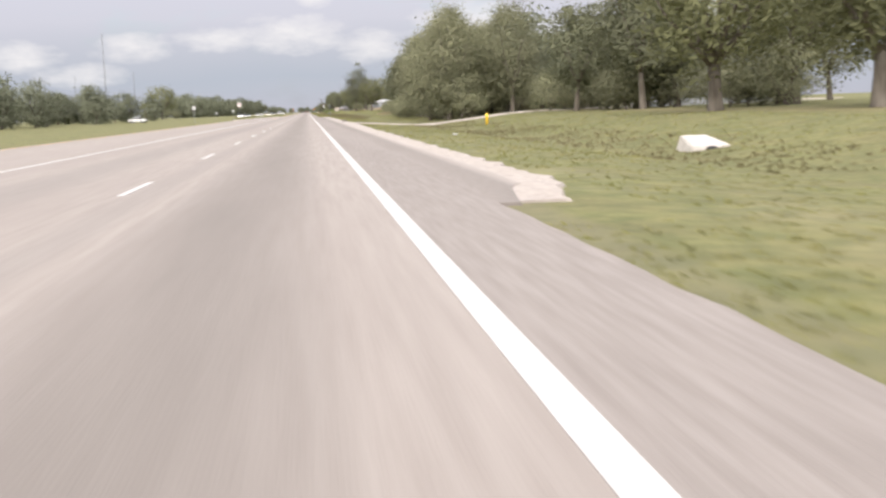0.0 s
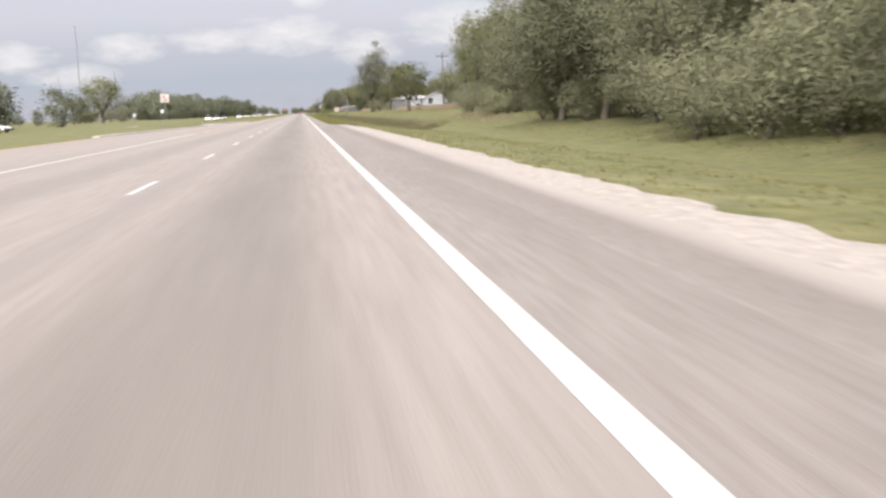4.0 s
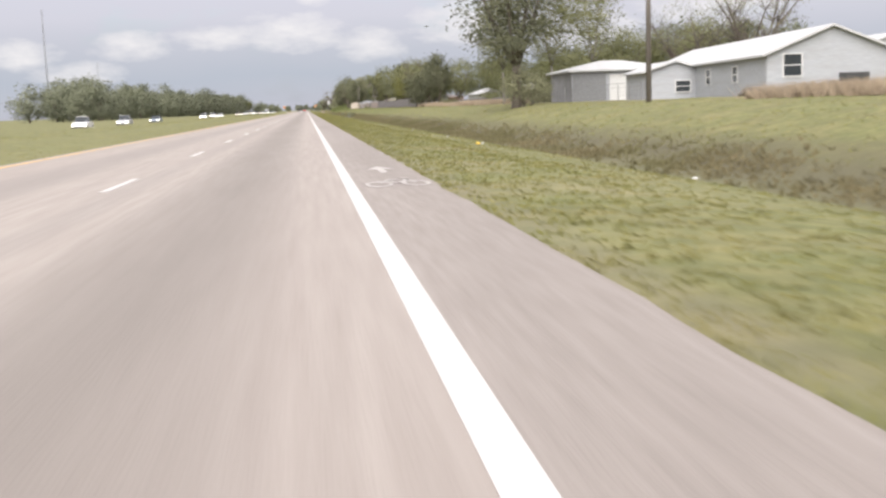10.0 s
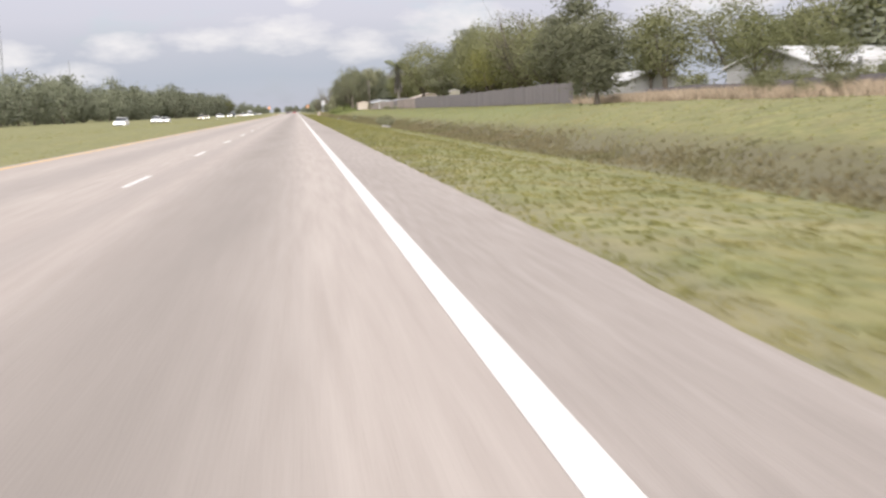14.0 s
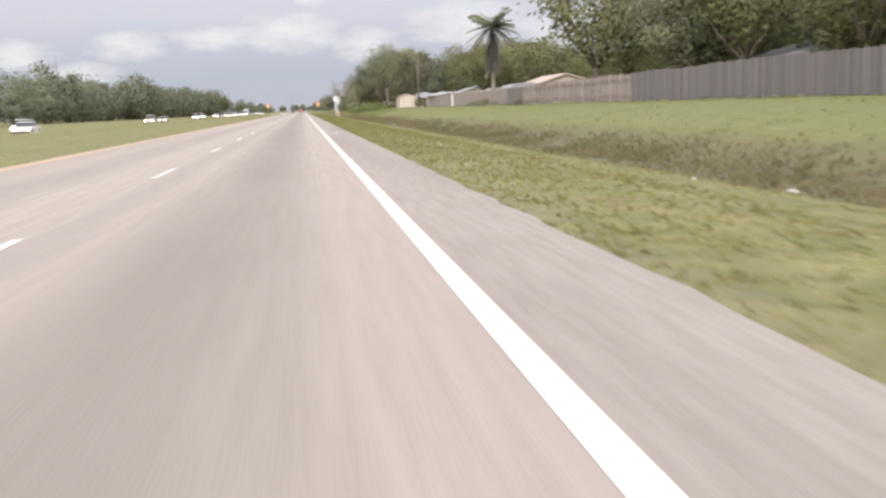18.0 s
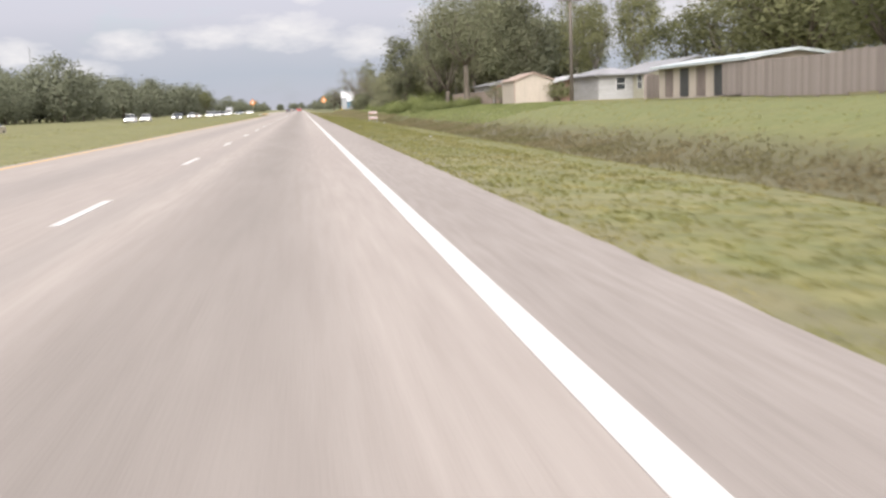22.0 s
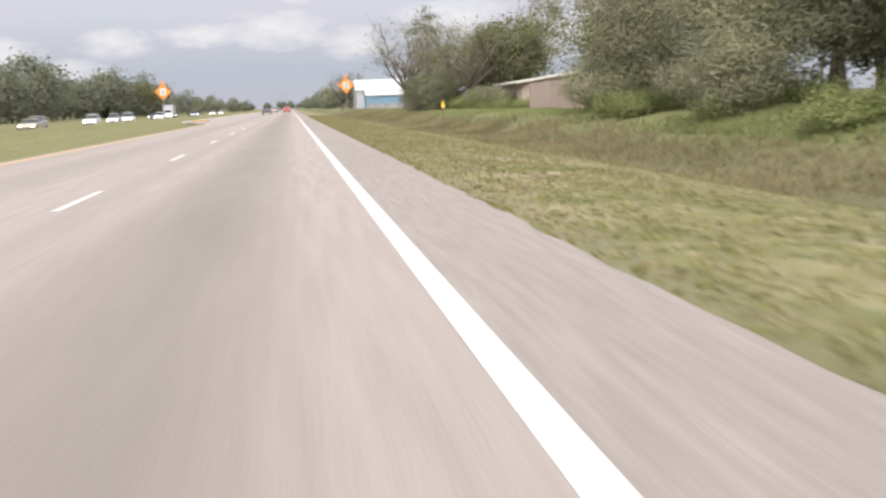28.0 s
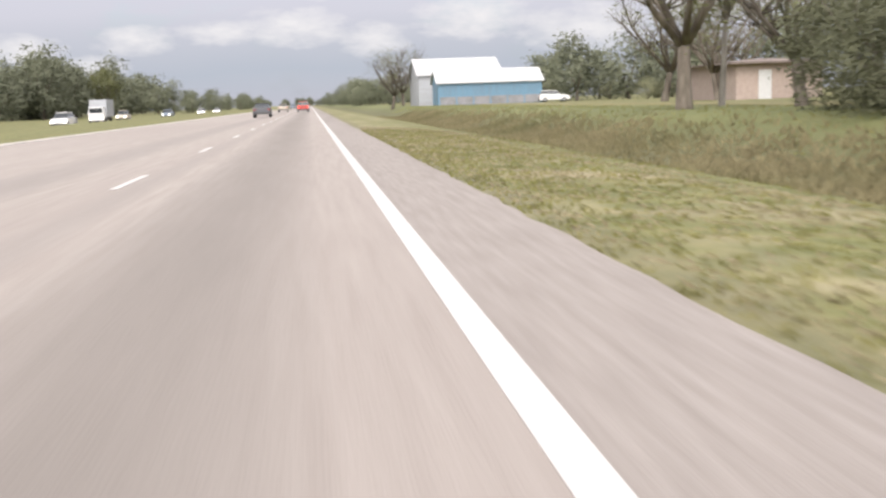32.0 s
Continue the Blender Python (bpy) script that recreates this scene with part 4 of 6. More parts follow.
# the thicket
grove(WOODS, 9, 21.5, 27, 809, 850, 0.9, 1.15, 18, group="thicket trees")
plant("limbed0", 19.4, 809.5, 0.95)
plant("limbed1", 18.6, 786.5, 0.95, 1.05, label="great dark tree with a thick straight trunk")
plant("tall0", 21.6, 815, 1.0, group="thicket trees")
grove(FARS, 12, 30, 42, 812, 850, 1.1, 1.4, 56, group="thicket trees")
grove(DARKS + WOODS, 10, 23, 32, 812, 850, 1.15, 1.35, 67, group="thicket trees")
grove(WOODS, 5, 22.5, 28, 856, 884, 1.05, 1.25, 68, group="thicket trees")
grove(TALLS, 5, 36, 44, 776, 808, 0.95, 1.2, 57, group="thicket trees")
plant("dark0", 20.6, 772.5, 0.8, 1.35, label="tall dark leafy tree beside the garden shed")
plant("dark1", 22.0, 769.5, 0.8, 1.3, label="tall dark leafy tree beside the garden shed")
plant("thick1", 19.6, 770.5, 0.6, name="bush")
plant("thick2", 20.6, 767.5, 0.6, name="bush")
plant("dark1", 17.5, 852, 1.1, 1.1)
plant("bare2", 19.0, 818, 0.8)
grove(VINES, 18, 13.5, 19.5, 783, 812, 0.35, 0.65, 19, "bush", label="low mound of bright green vines", group="vine mounds")
grove(VINES, 14, 13.0, 20, 814, 850, 0.4, 1.1, 50, "bush", label="mound of bright green vines", group="vine mounds")
grove(DARKS + LIGHTS + TALLS[:1], 12, 19.5, 30, 852, 893, 0.6, 0.9, 20, group="thicket trees")
grove(VINES, 20, 13.5, 18.5, 852, 888, 0.35, 0.65, 21, "bush", group="vine mounds")
for x, y, k in ((16.6, 889, 0.72), (15.2, 880, 0.6), (18.5, 884, 0.85), (17.2, 873, 0.75), (19.8, 894, 0.8)):
    plant("wood%d" % (int(y) % 3), x, y, k, group="thicket trees")
grove(VINES + THICKS, 10, 14.2, 17.5, 864, 890, 0.5, 0.8, 51, "bush", label="dense dark bush at the thicket's edge", group="vine mounds")
grove(VINES, 7, 16.5, 20.5, 926, 934, 0.35, 0.55, 52, "bush", label="mound of bright green vines before a house")
plant("bare0", 15.8, 984, 1.3, label="wide leaning tree with nearly bare grey limbs")
plant("tall0", 20.0, 990, 1.05)
plant("bare1", 18.4, 978, 0.9, label="wide leaning tree with nearly bare grey limbs")
for x, y, k in ((19.6, 938, 0.62), (18.8, 941, 0.6), (20.7, 936, 0.5)):
    plant("thick1", x, y, k, name="bush", label="leafy bush beside the pinkish house")
plant("oak1", 24, 948, 1.0, 1.1)
plant("wood1", 21.5, 951, 0.85)
plant("wood0", 19.5, 958, 0.9)
plant("light2", 26.5, 955, 1.0, 1.2)
plant("bare1", 19.0, 947, 1.0)
plant("light2", 22.5, 958, 0.9, 1.2)
for x, y, k in ((15.3, 949, 0.8), (16.4, 953, 0.9), (15.2, 957, 0.85), (16.6, 961.5, 0.95), (15.6, 966, 0.9), (17.2, 971, 1.0)):
    plant("hedge0", x, y, k * 1.15, 1.0, "bush", "big dense dark green bush", group="dense dark bushes")
grove(OAKS + TALLS, 9, 28, 46, 900, 975, 0.9, 1.1, 23)
grove(VINES, 6, 16.5, 21.5, 937, 950, 0.6, 0.9, 24, "bush", label="mound of bright green vines")
plant("bare0", 29.5, 1026, 1.15)
plant("bare2", 31.5, 1019, 1.0)
plant("dark2", 36.5, 1004, 1.0)
plant("bare1", 38, 1032, 0.95)
plant("bare2", 12.8, 1112, 1.0)
plant("bare0", 16, 1128, 1.05)
grove(FARS, 10, 38, 60, 1040, 1135, 0.8, 1.05, 25)
grove(THICKS, 8, 36, 58, 1060, 1135, 0.5, 0.8, 61, "bush", label="grey-green bush beyond the blue shed")
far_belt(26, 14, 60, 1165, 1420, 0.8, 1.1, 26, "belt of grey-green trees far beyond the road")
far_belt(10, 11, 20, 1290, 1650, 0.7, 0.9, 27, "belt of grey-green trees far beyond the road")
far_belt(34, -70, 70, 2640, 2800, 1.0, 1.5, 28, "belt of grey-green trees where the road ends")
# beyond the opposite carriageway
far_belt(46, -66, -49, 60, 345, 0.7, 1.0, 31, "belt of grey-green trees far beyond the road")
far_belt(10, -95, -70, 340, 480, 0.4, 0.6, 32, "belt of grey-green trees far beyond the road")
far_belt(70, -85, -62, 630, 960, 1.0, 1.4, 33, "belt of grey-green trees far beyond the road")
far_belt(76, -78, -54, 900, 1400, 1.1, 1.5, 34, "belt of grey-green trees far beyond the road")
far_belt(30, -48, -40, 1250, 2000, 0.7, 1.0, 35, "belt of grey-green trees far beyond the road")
plant("oak1", -62.5, 460, 1.5, name="tree", label="single round-headed tree beyond the opposite carriageway")
plant("light2", -68, 452, 1.0)
grove(THICKS, 8, -72, -56, 448, 476, 0.9, 1.3, 71, "bush", label="grey-green bush beyond the opposite carriageway")
plant("light0", -47, 1188, 1.25, 1.05)

# palm by the fence
palm = thing("palm_tree", 24.3, 682.5, land(24.3, 682.5), 20, "tall palm with a ragged crown and a skirt of dead fronds", "palm tree")
bm = bmesh.new()
tube(bm, [((0, 0, -0.3), 0.30), ((0.05, 0, 2.5), 0.24), ((-0.05, 0.05, 6.0), 0.24), ((0, 0, 10.2), 0.26)], 9)
part("trunk", bm, M_BARK_PALE, palm)
rng = random.Random(77)
for i in range(104):
    a, tilt, l = rng.uniform(0, math.tau), rng.uniform(-0.7, 1.2), rng.uniform(2.9, 3.9)
    top = 10.2
    if i > 51:
        tilt, l, top = rng.uniform(-1.56, -1.4), rng.uniform(1.2, 1.8), rng.uniform(6.0, 9.9)
    bm = bmesh.new()
    old = None
    d = Vector((math.cos(a), math.sin(a), 0))
    side = Vector((-math.sin(a), math.cos(a), 0))
    spine = []
    for k in range(8):
        f = k / 7
        spine.append(Vector((0, 0, top)) + d * l * f * math.cos(tilt * 0.7) + Vector((0, 0, l * f * math.sin(tilt) - 0.9 * f * f)))
    for k in range(2, 8):
        for s in (-1, 1):
            for j in range(3):
                p = spine[k - 1].lerp(spine[k], j / 3)
                q = p + side * s * 0.95 * math.sin(math.pi * min(1, (k + j / 2) / 8.5)) + d * 0.3 - Vector((0, 0, 0.3))
                bm.faces.new([bm.verts.new(v) for v in (p - d * 0.07, p + d * 0.09, q)])
    tube(bm, [(v, 0.025 * (1 - 0.1 * k)) for k, v in enumerate(spine)], 3)
    part("frond", bm, M_LEAF_PALM if tilt > -0.45 else M_BARK_PALE, palm)


# ---- houses ----
def gable_house(name, x, y, turned, wide, long, wall_h, ridge, wall_mat, roof_mat, label, z=None, hang=0.35, windows=(), doors=(), category="house", base=0.0):
    """Ridge along the house's own y; origin at the middle of the front gable's foot. windows, doors: (wall, along, low, width, height)."""
    z = land(x, y) if z is None else z
    h = thing(name, x, y, z, turned, label, category)
    w = wide / 2
    bm = bmesh.new()
    prism(bm, [(-w, -0.4), (w, -0.4), (w, wall_h), (0, ridge), (-w, wall_h)], 0, long)
    part("wall", bm, wall_mat, h)
    slope = (ridge - wall_h) / w
    bm = bmesh.new()
    prism(bm, [(-w - hang, wall_h - slope * hang + 0.03), (0, ridge + 0.03), (w + hang, wall_h - slope * hang + 0.03), (w + hang, wall_h - slope * hang + 0.17), (0, ridge + 0.17), (-w - hang, wall_h - slope * hang + 0.17)], -hang, long + hang)
    part("roof", bm, roof_mat, h)
    for kind, items in (("window", windows), ("door", doors)):
        for wall, along, low, ww, hh in items:
            m = {"front": pose(along, 0, low), "left": pose(-w, along, low, 0, 0, -90), "right": pose(w, along, low, 0, 0, 90)}[wall]
            frame_bm = boxes((-ww / 2 - 0.07, -ww / 2, -0.06, 0.02, -0.07, hh + 0.07), (ww / 2, ww / 2 + 0.07, -0.06, 0.02, -0.07, hh + 0.07), (-ww / 2, ww / 2, -0.06, 0.02, hh, hh + 0.07), (-ww / 2, ww / 2, -0.08, 0.02, -0.07, 0))
            f = part(kind, frame_bm, M_TRIM, h, at=m)
            if kind == "window":
                part("pane", boxes((-ww / 2, ww / 2, -0.02, 0.0, 0, hh)), M_GLASS, f)
                part("glazing_bar", boxes((-ww / 2, ww / 2, -0.04, -0.02, hh / 2 - 0.025, hh / 2 + 0.025)), M_TRIM, f)
            else:
                part("leaf", boxes((-ww / 2, ww / 2, -0.035, 0.0, 0, hh)), M_TRIM, f, "white garage door" if ww > 2 else "")
    return h


def hip_house(name, x, y, turned, wide, deep, wall_h, ridge, wall_mat, roof_mat, label, doors=(), windows=(), hang=0.5, category="house"):
    h = gable_house(name, x, y, turned, wide, deep, wall_h, wall_h + 0.02, wall_mat, roof_mat, label, windows=windows, doors=doors, category=category)
    bpy.data.objects.remove([c for c in h.children if c.name.startswith("roof")][0])
    w = wide / 2 + hang
    bm = bmesh.new()
    run = min(w, deep / 2 + hang) * 0.95
    a = [bm.verts.new(p) for p in ((-w, -hang, wall_h), (w, -hang, wall_h), (w, deep + hang, wall_h), (-w, deep + hang, wall_h))]
    c = [bm.verts.new((p.co.x, p.co.y, wall_h + 0.14)) for p in a]
    if w > deep / 2 + hang:
        r = [bm.verts.new((-w + run, deep / 2, ridge)), bm.verts.new((w - run, deep / 2, ridge))]
        tops = ((c[0], c[1], r[1], r[0]), (c[1], c[2], r[1]), (c[2], c[3], r[0], r[1]), (c[3], c[0], r[0]))
    else:
        r = [bm.verts.new((0, -hang + run, ridge)), bm.verts.new((0, deep + hang - run, ridge))]
        tops = ((c[0], c[1], r[0]), (c[1], c[2], r[1], r[0]), (c[2], c[3], r[1]), (c[3], c[0], r[0], r[1]))
    for f in tops:
        bm.faces.new(f)
    for k in range(4):
        bm.faces.new((a[k], a[(k + 1) % 4], c[(k + 1) % 4], c[k]))
    bm.faces.new(list(reversed(a)))
    part("roof", bm, roof_mat, h)
    return h


gable_house("house", 39.5, 101, 4, 13, 8, 2.6, 3.6, M_WHITE, M_ROOF_GREY, "low white house among oaks", windows=[("front", -4, 0.9, 1.2, 1.1), ("front", 2, 0.9, 1.2, 1.1)])
h1 = gable_house("mobile_home", 31.4, 365.2, -5, 8.0, 30, 2.5, 4.1, M_WHITE, M_ROOF_WHITE, "long white mobile home with a white metal roof", windows=[("front", -2.4, 1.2, 1.1, 1.3), ("left", 6, 1.0, 1.0, 1.0), ("left", 12, 1.0, 1.0, 1.0), ("left", 24, 1.0, 1.0, 1.0)], doors=[("left", 18, 0.1, 0.9, 2.0)])
# No hole in the wall: a dark plate paints the crawl space's shade.
part("crawl_opening", boxes((0.5, 2.4, -0.03, 0.1, 0.45, 1.3)), M_DARK, h1, "dark crawl-space opening")
gable_house("lean_to", 27.2, 381, -5, 4.4, 7, 2.0, 2.7, M_WHITE, M_ROOF_WHITE, "low white outbuilding against the mobile home", windows=[("front", 0.6, 0.5, 1.1, 0.8)], category="outbuilding")
hip_house("garage", 28.6, 398.7, 0, 9.6, 8, 2.7, 3.8, M_WHITE, M_ROOF_WHITE, "white garage with a hipped white roof", doors=[("front", 0.4, 0.02, 3.2, 2.3)], category="garage")
part_g = bpy.data.objects["garage"]
# Flat panel on the front wall; the open bay's shade is its colour.
part("side_bay", boxes((-4.75, -1.6, -0.04, 0.05, 0.05, 2.5)), M_MAST, part_g, "dark grey open side bay")
# Grey sheet laid over the white side wall puts its shade into colour.
part("side_wall", boxes((-4.86, -4.8, 0.0, 8.0, 0.0, 2.6)), M_ROOF_GREY, part_g, "grey sheet painting the shade on the white side wall")
part("garage_panel", boxes((-1.2, 2.0, -0.05, -0.036, 1.1, 1.14)), M_GREY, part_g)
gable_house("mobile_home", 49.5, 389, 0, 8.5, 16, 3.3, 4.9, M_GREY, M_ROOF_WHITE, "grey mobile home with a pale roof", windows=[("front", -2.2, 1.2, 2.2, 1.4)], doors=[("front", 2.4, 0.6, 0.9, 2.0)])
gable_house("outbuilding", 47, 338, 0, 4.5, 5, 2.8, 3.8, M_WHITE, M_ROOF_WHITE, "small white outbuilding under trees", category="outbuilding")
grove(THICKS, 8, 35, 48, 284, 298, 0.7, 0.95, 58, "bush")
hip_house("house", 42, 305, 0, 12, 9, 2.6, 3.9, M_GREY, M_ROOF_GREY, "pale house glimpsed between trunks", windows=[("front", 0, 1.0, 1.2, 1.1)])


def trailer(x, y, turned, long, tall, mat, label):
    """A parked travel trailer with a rounded roof."""
    t = thing("travel_trailer", x, y, land(x, y), turned, label, "trailer", "parked trailers")
    bm = bmesh.new()
    prism(bm, [(-1.2, 0.5), (1.2, 0.5), (1.2, tall - 0.3), (0.9, tall), (-0.9, tall), (-1.2, tall - 0.3)], 0, long)
    part("body", bm, mat, t)
    for k in range(3):
        part("window", boxes((-1.22, -1.19, long * (0.2 + 0.25 * k), long * (0.2 + 0.25 * k) + 1.0, 1.5, 2.1)), M_GLASS, t)
    for k in (0, 1):
        for s in (-1, 1):
            bm = bmesh.new()
            tube(bm, [((s * 1.0, long * 0.45 + k * 0.9, 0.36), 0.36), ((s * 1.18, long * 0.45 + k * 0.9, 0.36), 0.36)], 12)
            part("wheel", bm, M_BLACK, t)
    return t


gable_house("workshop", 40, 512, -70, 10, 15, 2.6, 4.2, M_GREY, M_ROOF_WHITE, "low workshop with a pale metal roof", category="workshop")
gable_house("mobile_home", 45, 446, 8, 6, 18, 2.7, 3.4, M_GREY, M_ROOF_CREAM, "grey mobile home behind dry grass and brush", windows=[("left", 4, 1.1, 1.0, 1.0), ("left", 10, 1.1, 1.0, 1.0)])
for k, (x, y, a, l, h, m) in enumerate(((50, 470, 10, 8, 2.6, M_GREY), (52, 474, 80, 9, 2.7, M_GREY), (50, 480, 75, 8, 2.5, M_GREY), (51, 489, 82, 9, 2.6, M_GREY), (48, 497, 70, 7, 2.8, M_GREY))):
    trailer(x, y, a, l, h, m, ("white" if m is M_WHITE else "grey") + " travel trailer parked behind the grass field")
gable_house("house", 47, 560, 5, 9, 14, 2.6, 4.0, M_GREY, M_ROOF_WHITE, "grey house with a pale roof behind trees")


# ---- fences ----
def shared(name, bm, mat):
    me = bpy.data.meshes.new(name)
    bm.to_mesh(me)
    bm.free()
    me.materials.append(mat)
    return me


def board_fence(x0, y0, x1, y1, tall, mat, label, post_mat=None, seed=1, bay=2.4, pitch=0.2):
    """Posts and bays of two rails with upright boards on them, from one end to the other."""
    rng = random.Random(seed)
    n = max(1, round(math.hypot(x1 - x0, y1 - y0) / bay))
    f = thing("fence", x0, y0, 0, math.degrees(math.atan2(y1 - y0, x1 - x0)), label, "fence")
    step = math.hypot(x1 - x0, y1 - y0) / n
    boards = []
    for k in range(5):
        bm = box(bmesh.new(), 0.004, pitch - 0.008, 0.02, 0.045, 0.03 + 0.012 * k, tall - 0.018 * k)
        boards.append(shared("board", bm, mat))
    rails = shared("fence_panel", boxes((0, step, -0.03, 0.018, 0.35, 0.44), (0, step, -0.03, 0.018, tall - 0.4, tall - 0.31)), mat)
    post = shared("post", boxes((-0.05, 0.05, -0.07, 0.055, -0.3, tall + 0.06)) if post_mat else boxes((-0.05, 0.05, -0.11, 0.016, -0.3, tall - 0.04)), post_mat or mat)
    for i in range(n + 1):
        fx, fy = x0 + (x1 - x0) * i / n, y0 + (y1 - y0) * i / n
        g = land(fx, fy)
        part("post", post, None, f, at=pose(i * step, 0, g))
        if i < n:
            panel = part("fence_panel", rails, None, f, at=pose(i * step, 0, g + rng.uniform(-0.02, 0.05), 0, rng.uniform(-0.6, 0.6), 0))
            k = 0.06
            while k < step - 0.12:
                part("board", rng.choice(boards), None, panel, at=pose(k, rng.uniform(0, 0.008), 0, 0, rng.uniform(-0.5, 0.5), 0))
                k += pitch


board_fence(27.0, 446, 27.0, 506, 1.0, M_FENCE_GREY, "weathered grey board fence behind tan grass", seed=12)
board_fence(20.8, 506, 20.4, 579.8, 1.7, M_FENCE_GREY, "weathered dark grey board fence behind trees", seed=2)
board_fence(20.35, 580, 20.35, 611, 1.85, M_FENCE_GREY, "tall weathered grey board fence above the grass bank", seed=3)
board_fence(20.4, 645, 20.4, 611.2, 1.8, M_FENCE_TAN, "tan weathered board fence with visible rails", seed=4, post_mat=M_FENCE_TAN)
board_fence(20.4, 645.2, 20.4, 653, 1.75, M_FENCE_GREY, "dark grey board fence beside a round-roofed shed", seed=14)
board_fence(20.4, 653.2, 20.4, 692, 1.75, M_FENCE_TAN, "tan weathered board fence before low sheds", seed=15)
board_fence(20.3, 694.5, 20.3, 714, 1.75, M_FENCE_TAN, "tan board fence next to the gate", seed=5)
gate = thing("gate_posts", 20.4, 693.2, land(20.4, 693), 0, "white gate posts between two board fences", "gate")
for dy in (-1.0, 1.0):
    part("post", boxes((-0.09, 0.09, dy - 0.09, dy + 0.09, -0.2, 1.9)), M_TRIM if dy > 0 else M_FENCE_TAN, gate)
part("bar", boxes((-0.03, 0.03, -1.0, 1.0, 1.7, 1.85)), M_FENCE_TAN, gate)
board_fence(24.0, 733, 20.6, 727, 1.6, M_FENCE_TAN, "short tan board fence beside the lawn", seed=6)
board_fence(20.0, 777.6, 20.0, 808, 1.5, M_FENCE_BROWN, "brown board fence half hidden by vines", seed=7)

board_fence(19.9, 897, 19.9, 921.5, 2.2, M_FENCE_PINK, "tall pinkish-tan board fence above a grassy bank", seed=17)

# sheds and houses behind the fences
gable_house("house", 27.4, 905, 0, 7.5, 12, 2.7, 3.8, M_PINK, M_ROOF_WHITE, "pale house with a white metal roof behind a tall fence", hang=0.5)
gable_house("house", 30.5, 668, 0, 6.5, 12, 2.3, 3.3, M_BEIGE, M_ROOF_TAN, "low beige house with a tan roof behind the fence", category="house", hang=0.5)
gable_house("shed", 25.0, 684, 0, 4.6, 5, 1.5, 2.1, M_BEIGE, M_ROOF_TAN, "small shed with a tan roof behind the fence", category="shed")
barrel = thing("barrel_shed", 22.9, 655, land(22.9, 655), 0, "grey shed with a rounded roof behind the fence", "shed")
bm = bmesh.new()
prism(bm, [(-1.9, -0.3), (1.9, -0.3), (1.9, 1.55), (-1.9, 1.55)], 0, 6)
part("wall", bm, M_GREY, barrel)
bm = bmesh.new()
prism(bm, [(2.0 * math.cos(math.pi * k / 12), 1.5 + 0.75 * math.sin(math.pi * k / 12)) for k in range(13)], -0.15, 6.15)
part("roof", bm, M_ROOF_GREY, barrel)
gable_house("shed", 21.8, 573.5, 0, 1.3, 1.3, 2.15, 2.35, M_CREAM, M_ROOF_CREAM, "small cream hut showing above the board fence", category="shed", hang=0.12)
hip_house("house", 44, 640, 0, 12, 14, 2.6, 3.8, M_BRICK, M_ROOF_BROWN, "low house with a brown hipped roof behind the fence")
hip_house("house", 36, 610, 0, 10, 12, 2.5, 3.9, M_GREY, M_ROOF_GREY, "low grey house behind the fence")
car_port = gable_house("open_shed", 22.9, 711.5, 0, 4.6, 13, 1.75, 2.1, M_BEIGE, M_ROOF_BLUE, "long shed with dark bays and a pale blue roof", category="shed", hang=0.45)
# The side wall is closed; dark plates on it paint the bays' shade.
for k in range(5):
    part("dark_bay", boxes((-2.33, -2.29, 0.6 + k * 2.5, 1.9 + k * 2.5, 0.05, 1.65)), M_DARK if k % 2 else M_ROOF_BROWN, car_port, "dark open bay")
# Brown plates paint the same shade on the front wall.
for k in (-1.3, 1.0):
    part("front_bay", boxes((k, k + 1.1, -0.04, 0.02, 0.05, 1.6)), M_ROOF_BROWN, car_port, "dark front bay")
gable_house("house", 33.8, 752, 0, 8.6, 14, 2.3, 3.5, M_CREAM, M_ROOF_GREY, "cream house with grey shingled roof behind a lawn", windows=[("front", -2.2, 0.9, 0.8, 1.1), ("left", 3, 1.0, 1.2, 1.2)])
hip_house("house_wing", 27.9, 757, 0, 3.4, 9, 2.2, 3.0, M_GREY, M_ROOF_GREY, "grey wing of the cream house", windows=[("front", 0.4, 0.9, 0.8, 1.1)])
gable_house("house", 29.4, 772, 0, 6.4, 10, 2.0, 2.7, M_BRICK, M_ROOF_WHITE, "red brick house with a pale sheet roof", windows=[("front", -1.5, 0.8, 0.9, 1.0)], doors=[("front", 1.2, 0.05, 0.9, 1.9)], hang=0.8)
hip_house("house", 28.6, 795, 0, 11, 13, 2.2, 3.5, M_GREY, M_ROOF_GREY, "grey house with a grey shingled roof behind a fence", windows=[("front", -2.5, 0.9, 1.1, 1.0), ("left", 4, 0.9, 1.1, 1.0)])
gable_house("play_hut", 21.7, 781, 0, 1.1, 1.5, 1.55, 1.9, M_FENCE_BROWN, M_RED, "small hut with a faded red roof behind a fence", hang=0.15, category="hut")
ac = thing("roof_vent_box", 28.6, 798.2, land(28.6, 795) + 2.95, 0, "white ventilation box on the grey house's roof", "vent")
part("housing", boxes((-0.55, 0.55, -0.5, 0.5, 0, 0.55)), M_WHITE, ac)
shed = gable_house("garden_shed", 20.6, 759.2, 0, 3.7, 6.0, 2.0, 2.65, M_BEIGE, M_ROOF_ORANGE, "beige garden shed with a faded pinkish-tan roof on the lawn", hang=0.15, category="shed")
part("corner_trim", boxes((-1.88, -1.78, -0.03, 0.05, 0, 2.0)), M_ROOF_ORANGE, shed)
